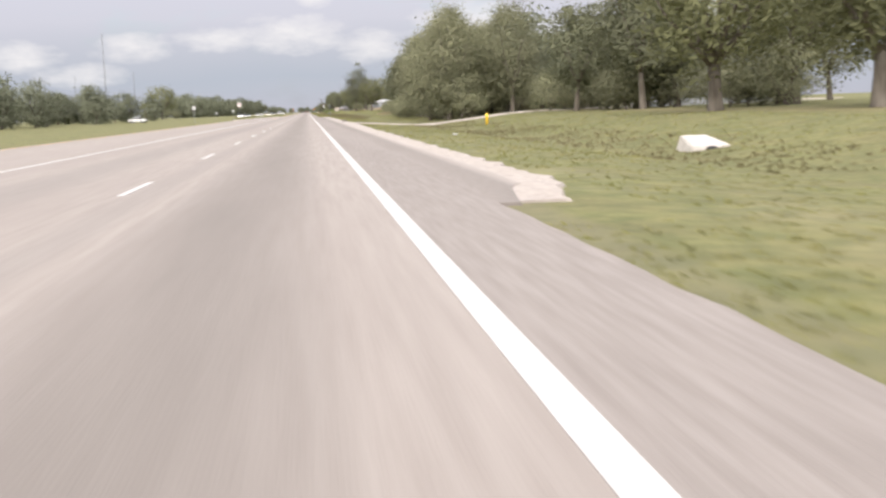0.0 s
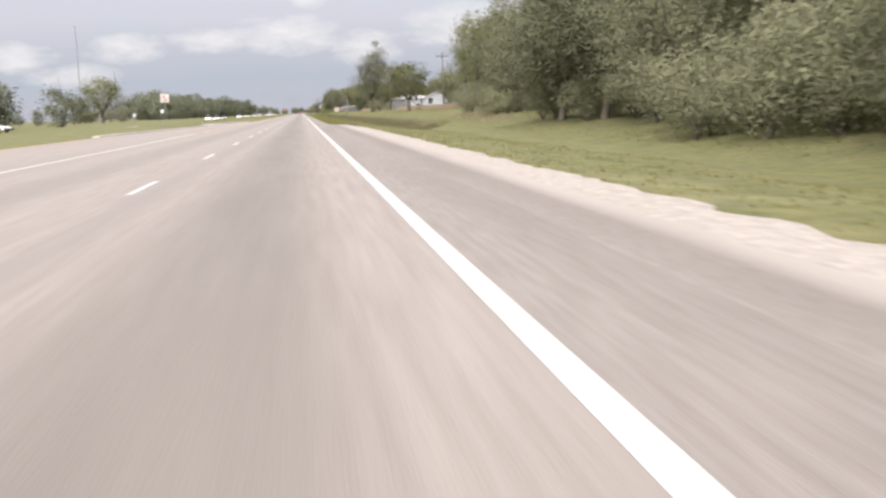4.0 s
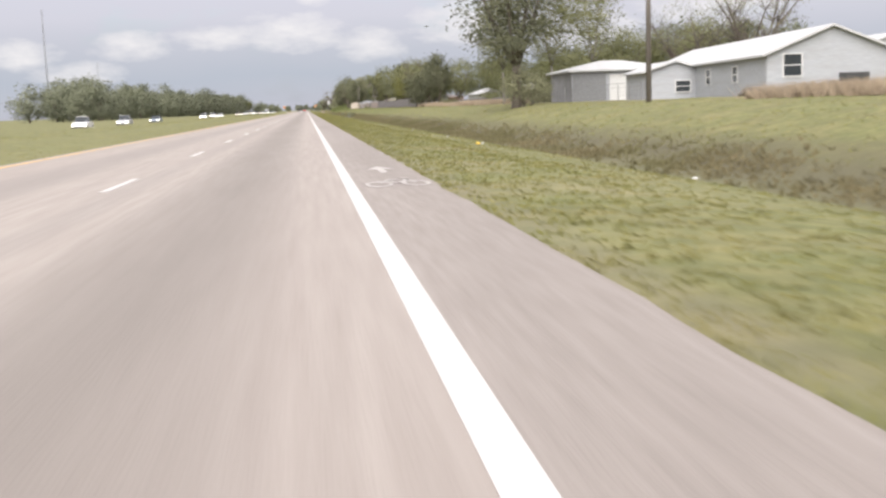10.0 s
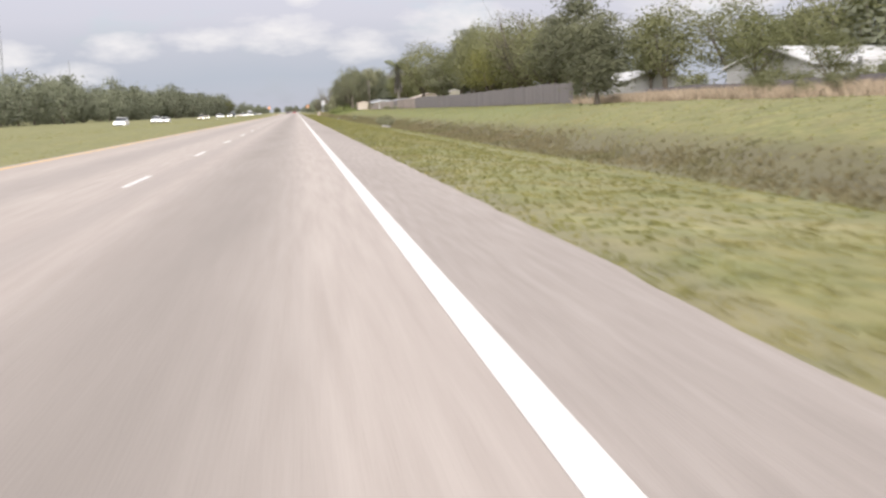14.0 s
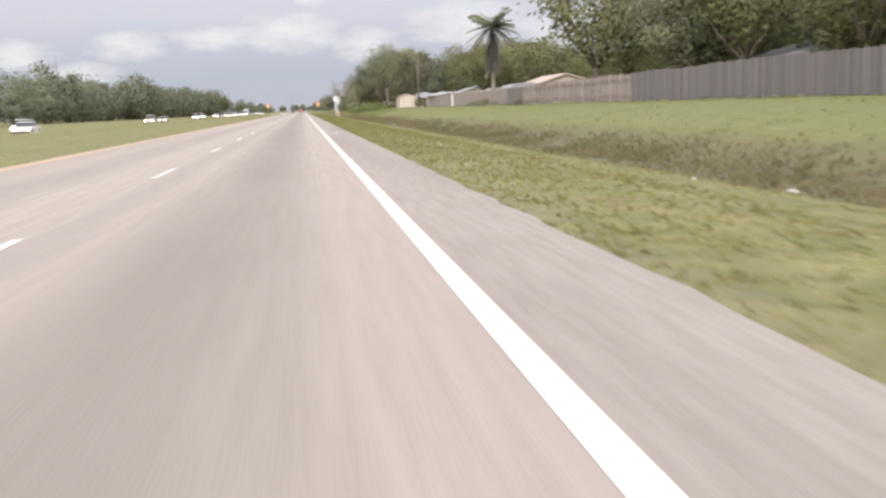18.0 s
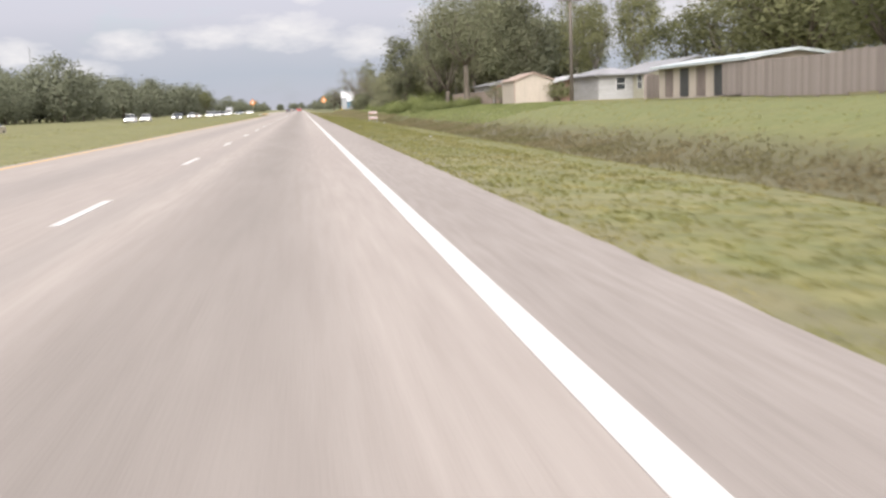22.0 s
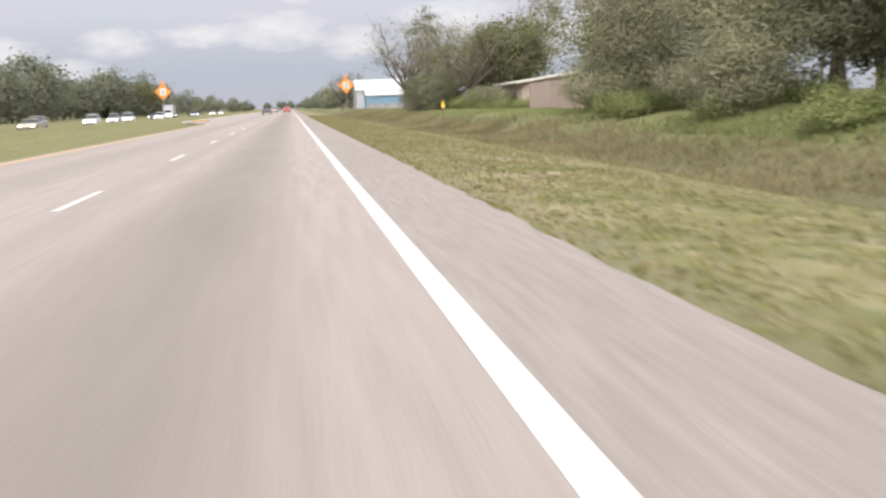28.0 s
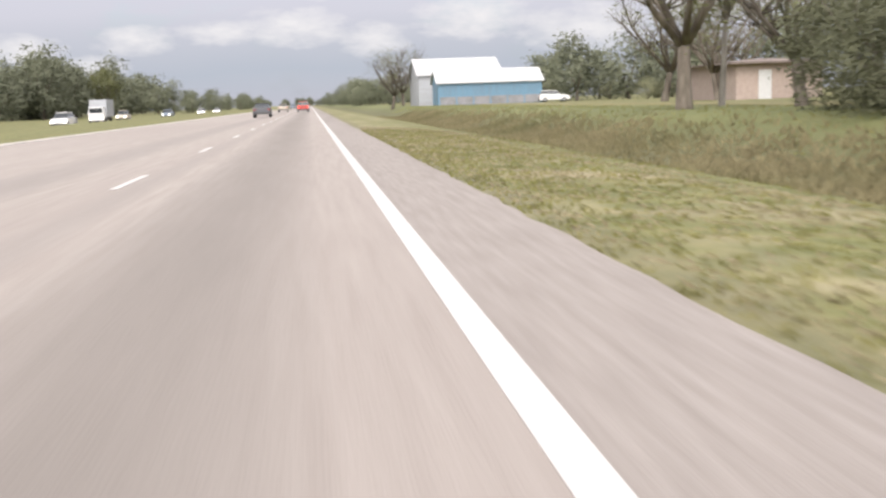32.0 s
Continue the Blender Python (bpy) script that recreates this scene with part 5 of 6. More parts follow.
wh = gable_house("house", 29.8, 933, 0, 16, 10, 2.45, 3.5, M_PINK, M_ROOF_CREAM, "pinkish house with a pale low roof above a vine-grown bank", windows=[("front", -7.1, 1.15, 0.55, 0.95), ("front", -4.6, 1.1, 0.85, 1.03)], hang=0.8)
for k in range(11):
    part("batten", boxes((-7.6 + 1.45 * k, -7.55 + 1.45 * k, -0.03, 0.0, 0.2, 2.5)), M_PINK, wh)
gable_house("outbuilding", 20.6, 951.5, 0, 3.4, 4, 2.1, 2.8, M_GREY, M_ROOF_GREY, "small grey outbuilding in brush", category="outbuilding")
hip_house("house", 35.2, 1016, 0, 7.0, 11, 2.7, 3.2, M_PINK, M_ROOF_BROWN, "flat-roofed pale pink house beside bare trees", doors=[("front", -1.2, 0.05, 0.9, 2.1)], hang=0.7)

# blue shed and white barn
bs = gable_house("long_shed", 17.7, 1093, -90, 7.0, 15.3, 3.2, 5.0, M_BLUE, M_ROOF_WHITE, "blue metal shed with a white roof and open lower bays", category="shed", hang=0.35)
# Grey plates on the closed blue wall paint the open bays' shade.
for k in range(6):
    part("open_bay", boxes((3.48, 3.53, 0.25 + 2.5 * k, 2.55 + 2.5 * k, 0.0, 1.15)), M_ROOF_GREY, bs, "grey panel painted as the shade of an open lower bay")
gable_house("barn", 16.0, 1107, -90, 14, 13, 4.6, 7.2, M_WHITE, M_ROOF_WHITE, "tall white metal barn behind the blue shed", category="barn")


# ---- roadside furniture ----
def utility_pole(x, y, tall, label="weathered wooden utility pole", arm=True):
    p = thing("utility_pole", x, y, land(x, y), 0, label, "pole")
    bm = bmesh.new()
    tube(bm, [((0, 0, -0.4), 0.17), ((0.02, 0, tall * 0.5), 0.15), ((0, 0.02, tall), 0.12)], 10)
    part("shaft", bm, M_POLE, p)
    if arm:
        part("cross_arm", boxes((-1.1, 1.1, -0.14, -0.04, tall - 0.7, tall - 0.58)), M_POLE, p)
        for s in (-1.0, -0.5, 0.5, 1.0):
            bm = bmesh.new()
            tube(bm, [((s, -0.09, tall - 0.58), 0.03), ((s, -0.09, tall - 0.5), 0.055), ((s, -0.09, tall - 0.4), 0.03)], 8)
            part("insulator", bm, M_DARK, p)
    return p


for x, y, h in ((23.4, 301.5, 9.5), (19.5, 364.2, 9.5), (26.1, 261.1, 6.5), (21.8, 750.0, 9.0), (23.0, 829.0, 9.0)):
    utility_pole(x, y, h, arm=h > 7)


def sign(name, x, y, low, label, plates, tall, turned=0.0, group=""):
    """A steel post with flat plates: (shape, half width, height of centre, material)."""
    s = thing(name, x, y, land(x, y), turned, label, "road sign", group)
    part("post", boxes((-0.024, 0.024, -0.02, 0.02, -0.4, tall)), M_MAST, s)
    for shape, r, zc, mat in plates:
        bm = bmesh.new()
        n = {"diamond": 4, "disc": 28, "square": 4}[shape]
        off = math.pi / 4 if shape == "square" else 0
        k = r * (1.414 if shape == "square" else 1)
        prism(bm, [(k * math.cos(off + math.tau * i / n), zc + k * math.sin(off + math.tau * i / n)) for i in range(n)], -0.034, -0.022)
        part("plate", bm, mat, s)
    return s


def orange_sign(x, y):
    s = sign("road_sign", x, y, 0, "orange diamond warning sign with a flag marker on top", [("diamond", 0.86, 3.45, M_ORANGE), ("diamond", 0.2, 4.36, M_ORANGE)], 4.5, 0, "orange warning signs")
    bm = bmesh.new()
    prism(bm, [(0.80 * math.cos(math.tau * i / 4), 3.45 + 0.80 * math.sin(math.tau * i / 4)) for i in range(4)], -0.038, -0.035)
    part("border", bm, M_BLACK, s)
    bm = bmesh.new()
    prism(bm, [(0.765 * math.cos(math.tau * i / 4), 3.45 + 0.765 * math.sin(math.tau * i / 4)) for i in range(4)], -0.042, -0.0385)
    part("face", bm, M_ORANGE, s)
    part("panel", boxes((-0.28, 0.28, -0.048, -0.0425, 3.12, 3.78)), M_SIGN_WHITE, s, "white rectangle in the sign's middle")
    for z0 in (3.58, 3.4, 3.22):
        part("text_bar", boxes((-0.18, 0.18, -0.052, -0.0485, z0, z0 + 0.09)), M_BLACK, s)


orange_sign(4.9, 939.9)
orange_sign(-13.6, 941.8)
nos = sign("road_sign", -16.2, 243, 0, "white square sign with a red slashed ring", [("square", 0.46, 3.5, M_SIGN_WHITE)], 4.0)
bm = bmesh.new()
ring = [(math.cos(math.tau * i / 28), math.sin(math.tau * i / 28)) for i in range(28)]
for r0, r1 in ((0.40, 0.31),):
    a = [bm.verts.new((r0 * c, -0.036, 3.5 + r0 * q)) for c, q in ring]
    b = [bm.verts.new((r1 * c, -0.036, 3.5 + r1 * q)) for c, q in ring]
    for k in range(28):
        bm.faces.new((a[k], a[(k + 1) % 28], b[(k + 1) % 28], b[k]))
part("ring", bm, M_RED, nos)
part("slash", boxes((-0.4, 0.4, -0.040, -0.036, -0.04, 0.04)), M_RED, nos, at=pose(0, 0, 3.5, 0, 45, 0))
part("arrow", boxes((-0.05, 0.05, -0.0352, -0.0345, 3.28, 3.7)), M_BLACK, nos)
sign("road_sign", -14.2, 127, 0, "small white sign on a steel post in the median", [("square", 0.2, 2.3, M_SIGN_BACK)], 2.6)
for x, y, z0, m in ((-19.0, 262, 2.2, M_SIGN_WHITE), (-23.5, 268, 2.0, M_SIGN_BACK)):
    sign("road_sign", x, y, 0, "small sign on a thin steel post at the median crossing", [("square", 0.22, z0, m)], z0 + 0.4, group="crossing signs")
sign("road_sign", 4.4, 247.6, 0, "bare steel sign post seen from behind a small plate", [("square", 0.11, 2.6, M_MAST)], 2.8)
sign("road_sign", 4.5, 265.0, 0, "tall thin steel post with a small grey plate", [("square", 0.1, 2.85, M_MAST)], 3.0)

bar = thing("barricade", 6.75, 778.6, land(6.75, 778.6), 6, "red and white striped road barricade standing in grass", "barricade")
for s in (-0.43, 0.0, 0.43):
    part("upright", boxes((s - 0.022, s + 0.022, -0.02, 0.03, -0.1, 1.12)), M_STEEL, bar)
for s in (-0.43, 0.43):
    part("foot", boxes((s - 0.025, s + 0.025, -0.5, 0.5, -0.05, 0.03)), M_POLE, bar)
for z0 in (0.32, 0.88):
    rail = part("rail", boxes((-0.48, 0.48, -0.05, -0.02, z0, z0 + 0.26)), M_SIGN_WHITE, bar)
    for k in range(4):
        bm = bmesh.new()
        x0 = -0.46 + k * 0.24
        prism(bm, [(x0, z0 + 0.005), (x0 + 0.10, z0 + 0.005), (x0 + 0.20, z0 + 0.255), (x0 + 0.10, z0 + 0.255)], -0.054, -0.0505)
        part("stripe", bm, M_RED, rail)

hy = thing("marker_post", 12.7, 79.3, land(12.7, 79.3), 0, "yellow plastic marker post in the grass", "marker")
bm = bmesh.new()
tube(bm, [((0, 0, -0.1), 0.12), ((0, 0, 0.55), 0.12), ((0, 0, 0.72), 0.15), ((0, 0, 0.85), 0.06)], 10)
part("body", bm, M_YELLOW_PLASTIC, hy)
y2 = thing("marker_post", 7.6, 890.0, land(7.6, 890.0), 0, "small yellow marker plate on a thin post in grass", "marker")
part("post", boxes((-0.012, 0.012, -0.01, 0.01, -0.3, 1.6)), M_POLE, y2)
part("plate", boxes((-0.085, 0.085, -0.035, -0.012, 1.5, 1.74), (-0.035, 0.035, -0.033, -0.014, 1.74, 1.9)), M_YELLOW_PLASTIC, y2)


def culvert(x, y, turned, label):
    c = thing("culvert_end", x, y, land(x, y), turned, label, "culvert")
    bm = bmesh.new()
    lo = [bm.verts.new(p) for p in ((-0.72, -0.1, -0.5), (0.72, -0.1, -0.5), (0.62, 1.3, -0.5), (-0.62, 1.3, -0.5))]
    hi = [bm.verts.new(p) for p in ((-0.68, 0.0, 0.12), (0.68, 0.0, 0.12), (0.46, 1.1, 0.42), (-0.46, 1.1, 0.42))]
    for k in range(4):
        bm.faces.new((lo[k], lo[(k + 1) % 4], hi[(k + 1) % 4], hi[k]))
    bm.faces.new(hi)
    bmesh.ops.recalc_face_normals(bm, faces=bm.faces)
    bmesh.ops.bevel(bm, geom=bm.edges[:], offset=0.03, segments=2, affect="EDGES")
    part("apron", bm, M_KERB, c)
    # The pipe isn't hollow: a solid dark disc paints the shade inside.
    bm = bmesh.new()
    n = 20
    prism(bm, [(0.22 * math.cos(k * math.tau / n), -0.02 + 0.12 * math.sin(k * math.tau / n)) for k in range(n)], -0.1, 0.06)
    part("pipe_mouth", bm, M_DARK, c, "dark round pipe mouth")


rubble = []
culvert(11.4, 31, 10, "pale concrete culvert end in the ditch")
for x, y, s in ((8.6, 536, 0.5), (9.0, 538.2, 0.42), (8.7, 540.5, 0.3), (8.0, 534, 0.3), (8.9, 565, 0.24), (8.3, 653.5, 0.4), (8.0, 655.2, 0.26)):
    rubble.append((x, y, s))

rng = random.Random(9)


def litter(x, y, s, mat, label):
    """A crumpled scrap."""
    bm = bmesh.new()
    bmesh.ops.create_icosphere(bm, subdivisions=2, radius=1)
    for v in bm.verts:
        k = 0.7 + 0.5 * noise.noise(v.co * 1.9 + Vector((x, y, 0)))
        v.co = Vector((v.co.x * s * k, v.co.y * s * 0.8 * k, (v.co.z + 0.6) * s * 0.4 * k))
    ob = part("litter", bm, mat)
    ob.matrix_basis = pose(x, y, land(x, y), 0, 0, rng.uniform(0, 180))
    tagged(ob, label, "litter", "roadside litter")


for x, y, s, m in ((8.7, 328.6, 0.22, 0), (5.8, 343.2, 0.25, 1), (5.2, 221.0, 0.16, 0), (6.6, 262, 0.18, 0), (8.2, 257.5, 0.2, 0), (6.9, 349, 0.2, 0), (7.4, 384, 0.2, 0), (6.2, 355, 0.15, 0),
                   (6.8, 565, 0.12, 0), (3.9, 703.5, 0.14, 0), (8.8, 741, 0.25, 0), (2.6, 729.0, 0.10, 0), (6.6, 790, 0.15, 0), (7.0, 766, 0.2, 0), (2.9, 662, 0.12, 0), (1.9, 15, 0.1, 0), (7.6, 929, 0.16, 0), (0.5, 844, 0.12, 0)):
    litter(x, y, s * 0.65, (M_LITTER, M_YELLOW_PLASTIC)[m], ("white plastic scrap lying in grass", "yellow plastic scrap lying in grass")[m])
for x, y, s in ((2.7, 197, 0.16), (2.75, 194, 0.2), (2.6, 110, 0.12)):
    litter(x, y, s, M_SHOULDER, "broken lump of asphalt on gravel")

litter(6.4, 52.1, 0.2, M_LITTER, "white plastic scrap lying in grass")
litter(25.0, 362.3, 1.3, M_TAR, "dark heap of yard waste beside the mobile home")
litter(2.92, 111.4, 0.42, M_TAR, "dark mound of spilled asphalt on the gravel edge")
litter(2.95, 205.6, 0.34, M_TAR, "dark mound of spilled asphalt on the gravel edge")
litter(2.6, 204.9, 0.16, M_TAR, "small dark lump of asphalt beside a mound")
litter(3.25, 111.9, 0.2, M_TAR, "small dark lump of asphalt beside a mound")
for x, y, s in rubble:
    litter(x, y, s, M_CONCRETE, "pale broken concrete lump in the ditch")

# radio masts
for x, y, h, w in ((-262, 1427, 112, 1.0), (-640, 3050, 120, 1.6), (-300, 1900, 80, 1.0)):
    t = thing("radio_mast", x, y, land(x, y), 0, "slender guyed lattice radio mast far beyond the trees", "mast", "radio masts")
    for a in (0, 2.094, 4.189):
        bm = bmesh.new()
        tube(bm, [((w * math.cos(a), w * math.sin(a), 0), 0.16), ((w * 0.8 * math.cos(a), w * 0.8 * math.sin(a), h), 0.12)], 5)
        part("leg", bm, M_MAST, t)
    bm = bmesh.new()
    for k in range(int(h / 3)):
        z0 = k * 3.0
        pts = [Vector((w * 0.9 * math.cos(a), w * 0.9 * math.sin(a), z0 + (3 if i % 2 else 0))) for i, a in enumerate((0, 2.094, 4.189, 0))]
        for p, q in zip(pts, pts[1:]):
            tube(bm, [(p, 0.07), (q, 0.07)], 3)
    part("lattice", bm, M_MAST, t)


# ---- vehicles ----
def car_proto(paint, kind, lit):
    """A car of 4.5 m, nose towards -y, standing on its wheels."""
    roof = {"sedan": 1.45, "suv": 1.72, "pickup": 1.80}[kind]
    t = thing("car", 0, 0, 0, 0, "", "car")
    bm = bmesh.new()
    bonnet = 0.98 if kind != "sedan" else 0.86
    tail = {"sedan": 0.98, "suv": 1.1, "pickup": 1.05}[kind]
    side = [(-2.25, 0.35), (-2.28, 0.62), (-2.05, bonnet - 0.1), (-1.0, bonnet + 0.04), (1.75, tail), (2.25, tail - 0.08), (2.3, 0.5), (2.2, 0.32)]
    rows = []
    for x, k in ((-0.90, 0.0), (-0.86, 0.05), (0.86, 0.05), (0.90, 0.0)):
        rows.append([bm.verts.new((x, p, z + (k if z > 0.7 else 0))) for p, z in side])
    for a, b in zip(rows, rows[1:]):
        for i in range(len(side)):
            bm.faces.new((a[i], a[(i + 1) % len(side)], b[(i + 1) % len(side)], b[i]))
    bm.faces.new(rows[0])
    bm.faces.new(list(reversed(rows[-1])))
    bmesh.ops.recalc_face_normals(bm, faces=bm.faces)
    body = part("body", bm, paint, t)
    cab0, cab1 = {"sedan": ((-1.05, 1.7), (-0.35, 0.95)), "suv": ((-1.05, 2.2), (-0.35, 1.95)), "pickup": ((-1.05, 0.75), (-0.35, 0.5))}[kind]
    bm = bmesh.new()
    lo = [bm.verts.new((x, y, bonnet)) for x, y in ((-0.84, cab0[0]), (0.84, cab0[0]), (0.84, cab0[1]), (-0.84, cab0[1]))]
    hi = [bm.verts.new((x, y, roof - 0.06)) for x, y in ((-0.66, cab1[0]), (0.66, cab1[0]), (0.66, cab1[1]), (-0.66, cab1[1]))]
    for k in range(4):
        bm.faces.new((lo[k], lo[(k + 1) % 4], hi[(k + 1) % 4], hi[k]))
    bm.faces.new(hi)
    part("glasshouse", bm, M_GLASS, t, "dark glass")
    part("roof", boxes((-0.68, 0.68, cab1[0] - 0.05, cab1[1] + 0.05, roof - 0.07, roof)), paint, t)
    for s in (-1, 1):
        for y in (-1.42, 1.42):
            bm = bmesh.new()
            tube(bm, [((s * 0.70, y, 0.33), 0.33), ((s * 0.915, y, 0.33), 0.33)], 14)
            wl = part("wheel", bm, M_BLACK, t)
            bm = bmesh.new()
            tube(bm, [((s * 0.90, y, 0.33), 0.2), ((s * 0.925, y, 0.33), 0.18)], 10)
            part("rim", bm, M_STEEL, wl)
        part("headlamp", boxes((s * 0.66 - 0.17, s * 0.66 + 0.17, -2.31, -2.2, 0.60, 0.76)), M_LAMP if lit else M_SIGN_WHITE, t)
        part("tail_lamp", boxes((s * 0.72 - 0.11, s * 0.72 + 0.11, 2.22, 2.33, 0.74, 0.90)), M_BRAKE if lit == "brake" else M_TAIL, t)
    part("bumper", boxes((-0.86, 0.86, -2.36, -2.2, 0.32, 0.52)), M_DARK, t)
    part("bumper", boxes((-0.86, 0.86, 2.2, 2.36, 0.34, 0.54)), M_DARK, t)
    return t


protos = {}


def park(paint, kind, x, y, heading, lit, label, group):
    key, z = (paint, kind, lit), OPPOSITE_Z if -36 < x < -26 else (0.0 if -9 < x < 1 else land(x, y))
    if key not in protos:
        c = protos[key] = car_proto(CAR_PAINT[paint], kind, lit)
        c.matrix_basis = pose(x, y, z, 0, 0, heading)
    else:
        c = copy_thing(protos[key], pose(x, y, z, 0, 0, heading))
    tagged(c, label, "car", group)


rng = random.Random(31)
for y in (441, 472, 506, 598, 655, 668, 742, 760, 861, 880, 905, 932, 950, 968, 985, 1004, 1019, 1040, 1062, 1080, 1101, 1122, 1150, 1180, 1215, 1260):
    paint, kind = rng.choice(("white", "white", "silver", "dark_grey", "beige", "blue_grey", "silver")), rng.choice(("sedan", "suv", "suv", "pickup"))
    park(paint, kind, rng.choice((-28.6, -32.2)), y, 0, True, "%s %s with lit headlamps on the opposite carriageway" % (paint.replace("_", " "), kind), "oncoming cars")
for paint, kind, x, y, text in (("dark_grey", "sedan", -5.7, 1050, "dark grey sedan"), ("red", "suv", -1.9, 1112, "red suv with lit brake lamps"), ("beige", "sedan", -5.6, 1132, "beige sedan"), ("white", "suv", -1.8, 1165, "white suv"), ("blue_grey", "sedan", -5.5, 1240, "blue-grey sedan"), ("white", "pickup", -1.9, 1300, "white pickup")):
    park(paint, kind, x, y, 180, "brake" if "brake" in text else True, text + " ahead on the carriageway", "cars ahead")
park("white", "sedan", -44, 276, 70, False, "white sedan parked beyond the opposite carriageway", "parked cars")
park("red", "pickup", 35.0, 403, 60, False, "red pickup parked beside the garage", "parked cars")
park("white", "suv", 34.8, 1090, 90, False, "white suv parked beside the blue shed", "parked cars")


# box truck among the oncoming traffic
truck = thing("box_truck", -29.5, 1088, OPPOSITE_Z, 0, "white box truck with lit headlamps on the opposite carriageway", "truck", "oncoming cars")
part("cargo_box", boxes((-1.15, 1.15, -1.0, 4.2, 0.95, 3.3)), M_WHITE, truck)
bm = bmesh.new()
prism(bm, [(-1.0, 0.5), (1.0, 0.5), (1.0, 1.6), (0.9, 2.3), (-0.9, 2.3), (-1.0, 1.6)], -2.7, -1.05)
part("cab", bm, CAR_PAINT["white"], truck)
part("windscreen", boxes((-0.85, 0.85, -2.73, -2.69, 1.5, 2.15)), M_GLASS, truck)
part("chassis", boxes((-0.5, 0.5, -2.6, 4.1, 0.5, 0.95)), M_DARK, truck)
for s in (-1, 1):
    part("headlamp", boxes((s * 0.75 - 0.16, s * 0.75 + 0.16, -2.75, -2.69, 0.75, 0.95)), M_LAMP, truck)
    for y in (-1.9, 2.9):
        bm = bmesh.new()
        tube(bm, [((s * 0.75, y, 0.45), 0.45), ((s * 1.05, y, 0.45), 0.45)], 14)
        part("wheel", bm, M_BLACK, truck)

# wire fence by the garage
wf = thing("wire_fence", 21.6, 372, 0, 90, "low chain-link fence before the garage", "fence")
for i in range(11):
    part("post", boxes((i * 2.6 - 0.02, i * 2.6 + 0.02, -0.02, 0.02, 0.7, 2.2)), M_MAST, wf)
for z0 in (1.05, 1.35, 1.65, 1.95, 2.2):
    part("wire", boxes((0, 26, -0.008, 0.008, z0, z0 + (0.025 if z0 > 2.1 else 0.012))), M_MAST, wf)


# ---- grass, weeds and straw ----
def tufts(name, count, x0, x1, y0, y1, tall, wide, mat, label, seed, clump=3.0, blades=3, x_power=1.0, bell=False):
    """Thin blades standing on the land, in drifts."""
    rng = np.random.default_rng(seed)
    x = x0 + (x1 - x0) * rng.random(count) ** x_power
    if bell:
        x = np.clip(rng.normal((x0 + x1) / 2, (x1 - x0) / 4.5, count), x0 - 1, x1 + 1)
    y = rng.uniform(y0, y1, count)
    keep = np.array([noise.noise((a / clump, b / clump, seed)) for a, b in zip(x, y)]) + rng.uniform(-0.5, 0.5, count) > -0.15
    if x0 < 3.6 and x0 > 0:
        keep &= ~((y > 10) & (y < 214) & (x < 2.95 + 0.5 * rng.random(count)))
    x, y = x[keep], y[keep]
    z = np.array([land(a, b) for a, b in zip(x, y)]) - 0.02
    n = len(x)
    parts = []
    for _ in range(blades):
        a = rng.uniform(-1.45, 1.45, n)
        h = tall * rng.uniform(0.5, 1.3, n)
        w = wide * rng.uniform(0.6, 1.3, n)
        ox, oy = rng.normal(0, wide * 1.5, n), rng.normal(0, wide * 1.5, n)
        lean = rng.normal(0, 0.55, (2, n)) * h
        c, s = np.cos(a) * w, np.sin(a) * w
        parts.append(np.stack([np.stack([x + ox - c, y + oy - s, z], 1), np.stack([x + ox + c, y + oy + s, z], 1), np.stack([x + ox + lean[0], y + oy + lean[1], z + h], 1)], 1))
    me = raw_mesh(name, np.concatenate(parts), 3)
    me.materials.append(mat)
    me.polygons.foreach_set("use_smooth", np.ones(len(me.polygons), bool))
    way = np.column_stack([rng.normal(0, 0.3, len(me.polygons)), rng.normal(-0.25, 0.25, len(me.polygons)), np.ones(len(me.polygons))])
    way /= np.linalg.norm(way, axis=1, keepdims=True)
    me.normals_split_custom_set_from_vertices(np.repeat(way, 3, axis=0))
    return tagged(new(name, me), label, name, kind="stuff")


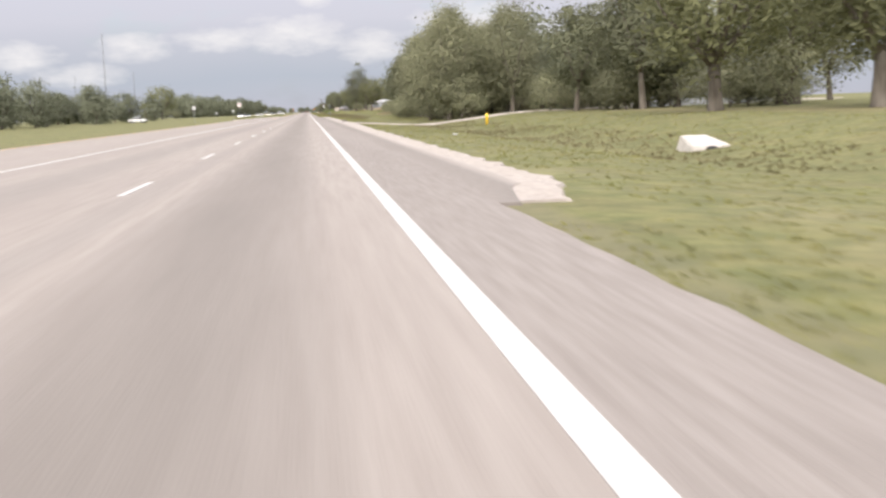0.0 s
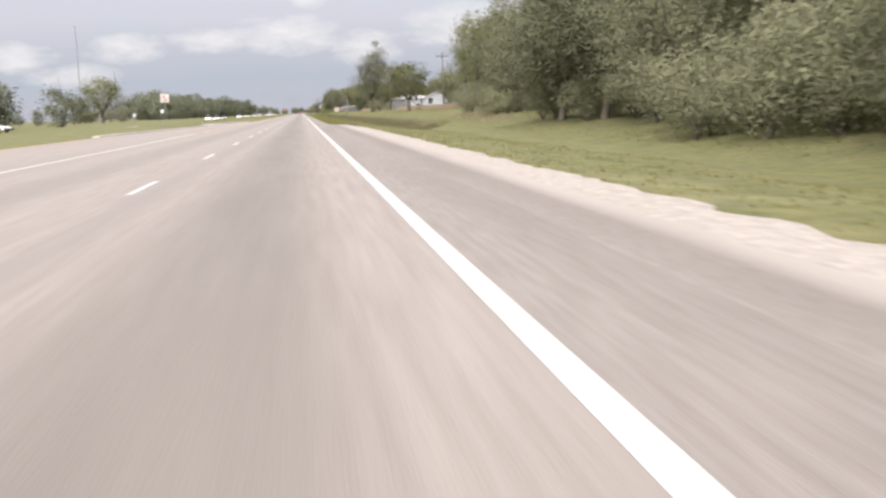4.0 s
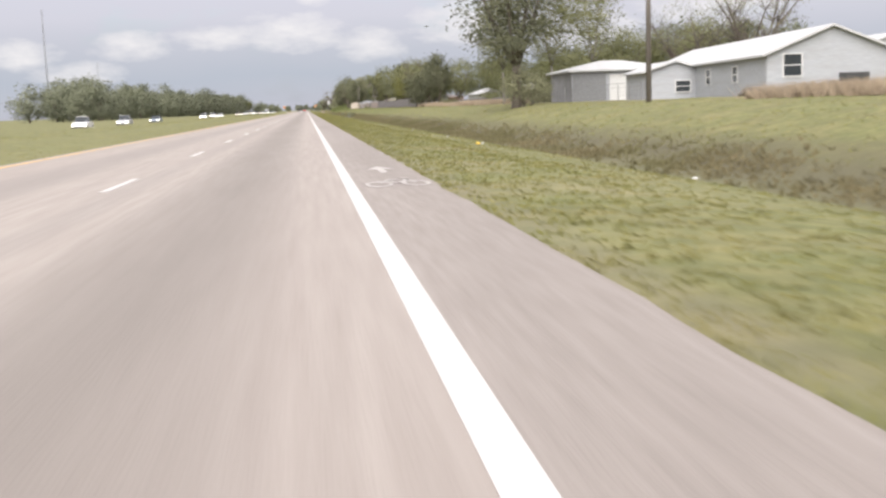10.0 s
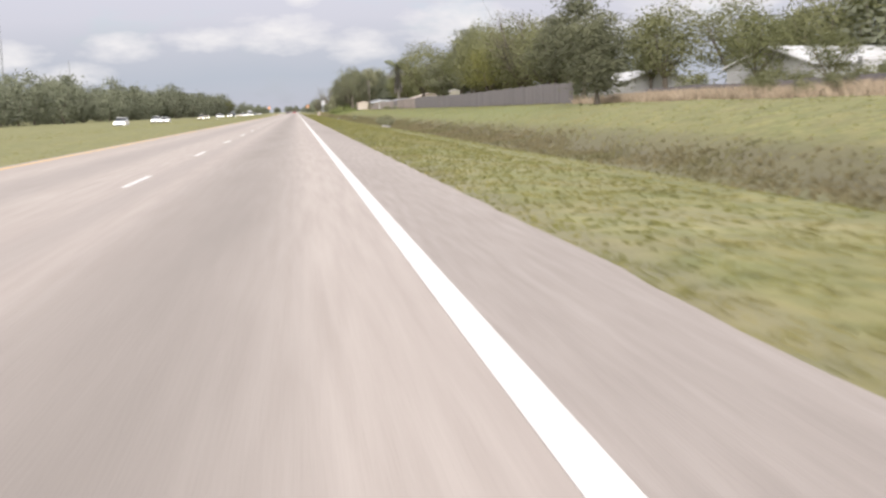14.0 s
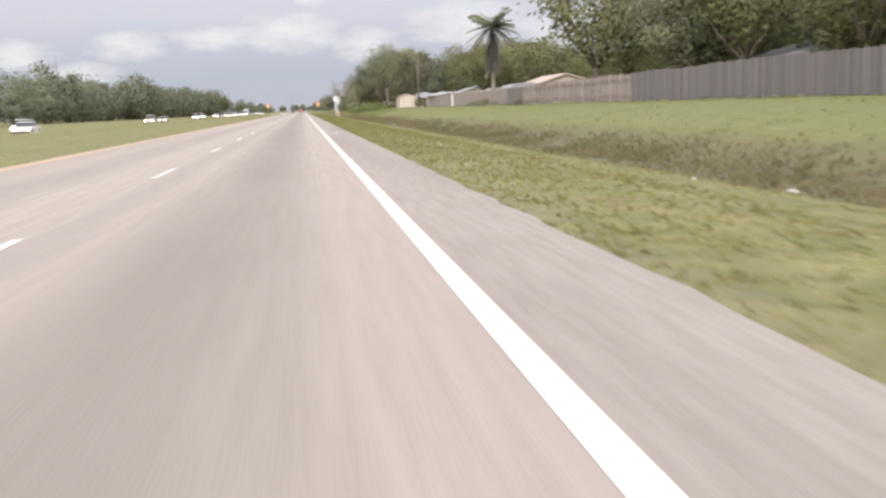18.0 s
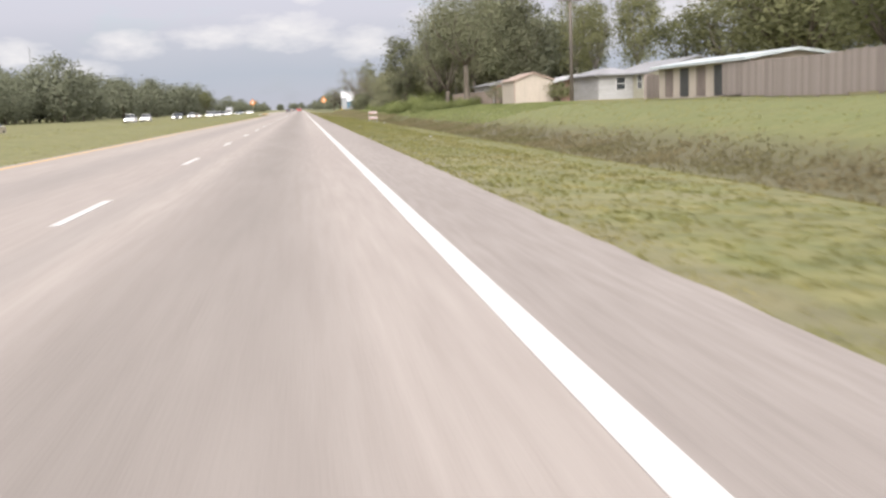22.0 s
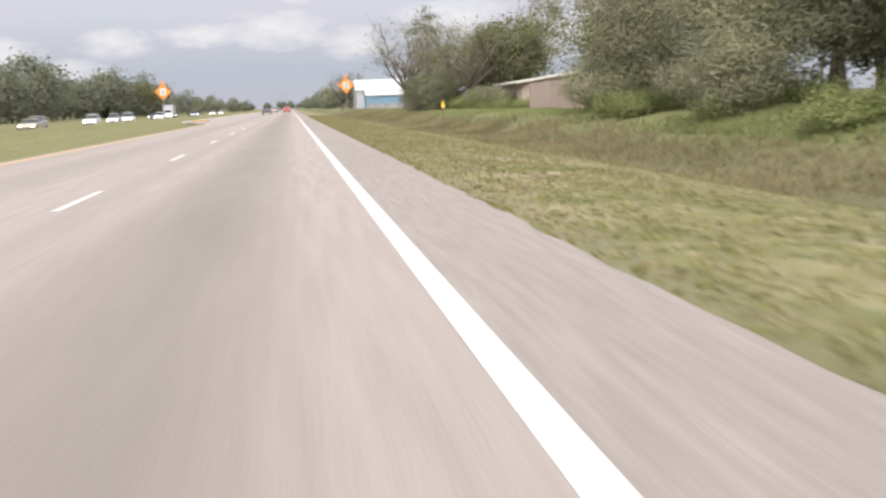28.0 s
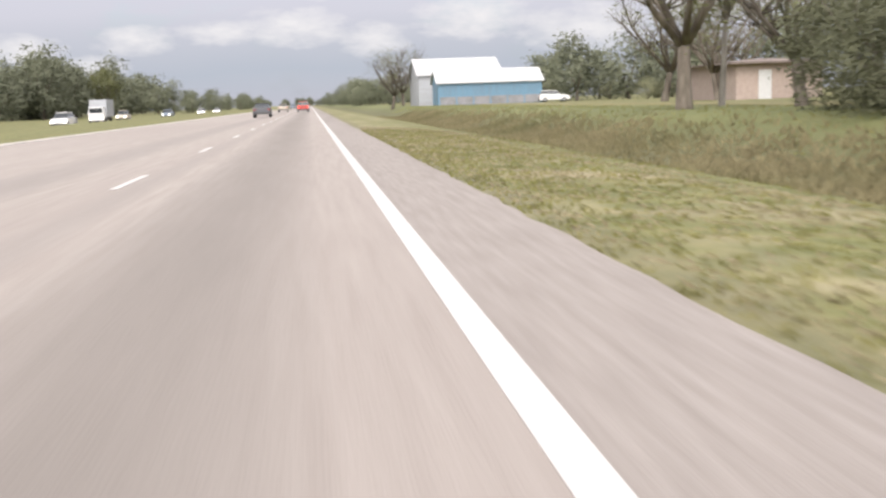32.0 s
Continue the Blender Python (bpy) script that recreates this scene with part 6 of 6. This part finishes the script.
tufts("grass", 100000, 1.35, 8.5, 0, 985, 0.06, 0.024, M_GRASS, "rough mown verge grass with pale dry patches", 1, clump=1.3, blades=3, x_power=1.25)
tufts("grass", 110000, 1.3, 5.0, 214, 985, 0.06, 0.022, M_GRASS, "ragged grass along the pavement edge", 21, clump=0.7, blades=3, x_power=1.2)
tufts("grass", 52000, 11.5, 20.5, 20, 1100, 0.075, 0.03, M_GRASS, "longer grass on the bank beyond the ditch", 2, clump=5)
tufts("weeds", 53000, 8.6, 12.4, 216, 835, 0.17, 0.035, M_WEEDS, "brownish weeds standing in the ditch", 3, clump=5, bell=True)
tufts("weeds", 36000, 8.0, 13.2, 812, 1075, 0.24, 0.035, M_TANWEED, "dense tan-brown weeds filling the ditch", 9, clump=6, bell=True)
tufts("grass", 26000, 1.5, 6.0, 812, 990, 0.05, 0.04, M_DRY, "bleached dry grass patches on the verge", 19, clump=1.6, x_power=1.2)
tufts("straw", 700, 13.6, 16.5, 204, 226, 0.3, 0.03, M_DRY, "tall tan grass at the wood's edge", 14, clump=2)
tufts("weeds", 2500, 8.3, 13.5, 20, 102, 0.11, 0.04, M_WEEDS, "brownish weeds standing in the ditch", 5, clump=4)
tufts("vines", 9000, 12.0, 19.8, 738, 792, 0.12, 0.06, M_LEAF_VINE, "bright green creeping vines over the bank", 31, clump=4)
tufts("vines", 38000, 12.6, 19.8, 782, 872, 0.14, 0.07, M_LEAF_VINE, "bright green creeping vines over the bank", 29, clump=5)
tufts("vines", 7000, 12.5, 20.5, 880, 940, 0.11, 0.06, M_LEAF_VINE, "bright green creeping vines over the bank", 30, clump=5)
tufts("straw", 17000, 20.0, 25.0, 272, 353, 0.62, 0.03, M_STRAW, "tall tan dry grass before the mobile homes", 4, clump=3)
tufts("straw", 15000, 20.5, 26.0, 425, 505, 0.6, 0.03, M_STRAW, "tan dry grass before the trailers", 6, clump=4)
tufts("grass", 22000, -25.3, -8.4, 275, 960, 0.05, 0.04, M_GRASS, "mown grass on the median", 7, clump=5)
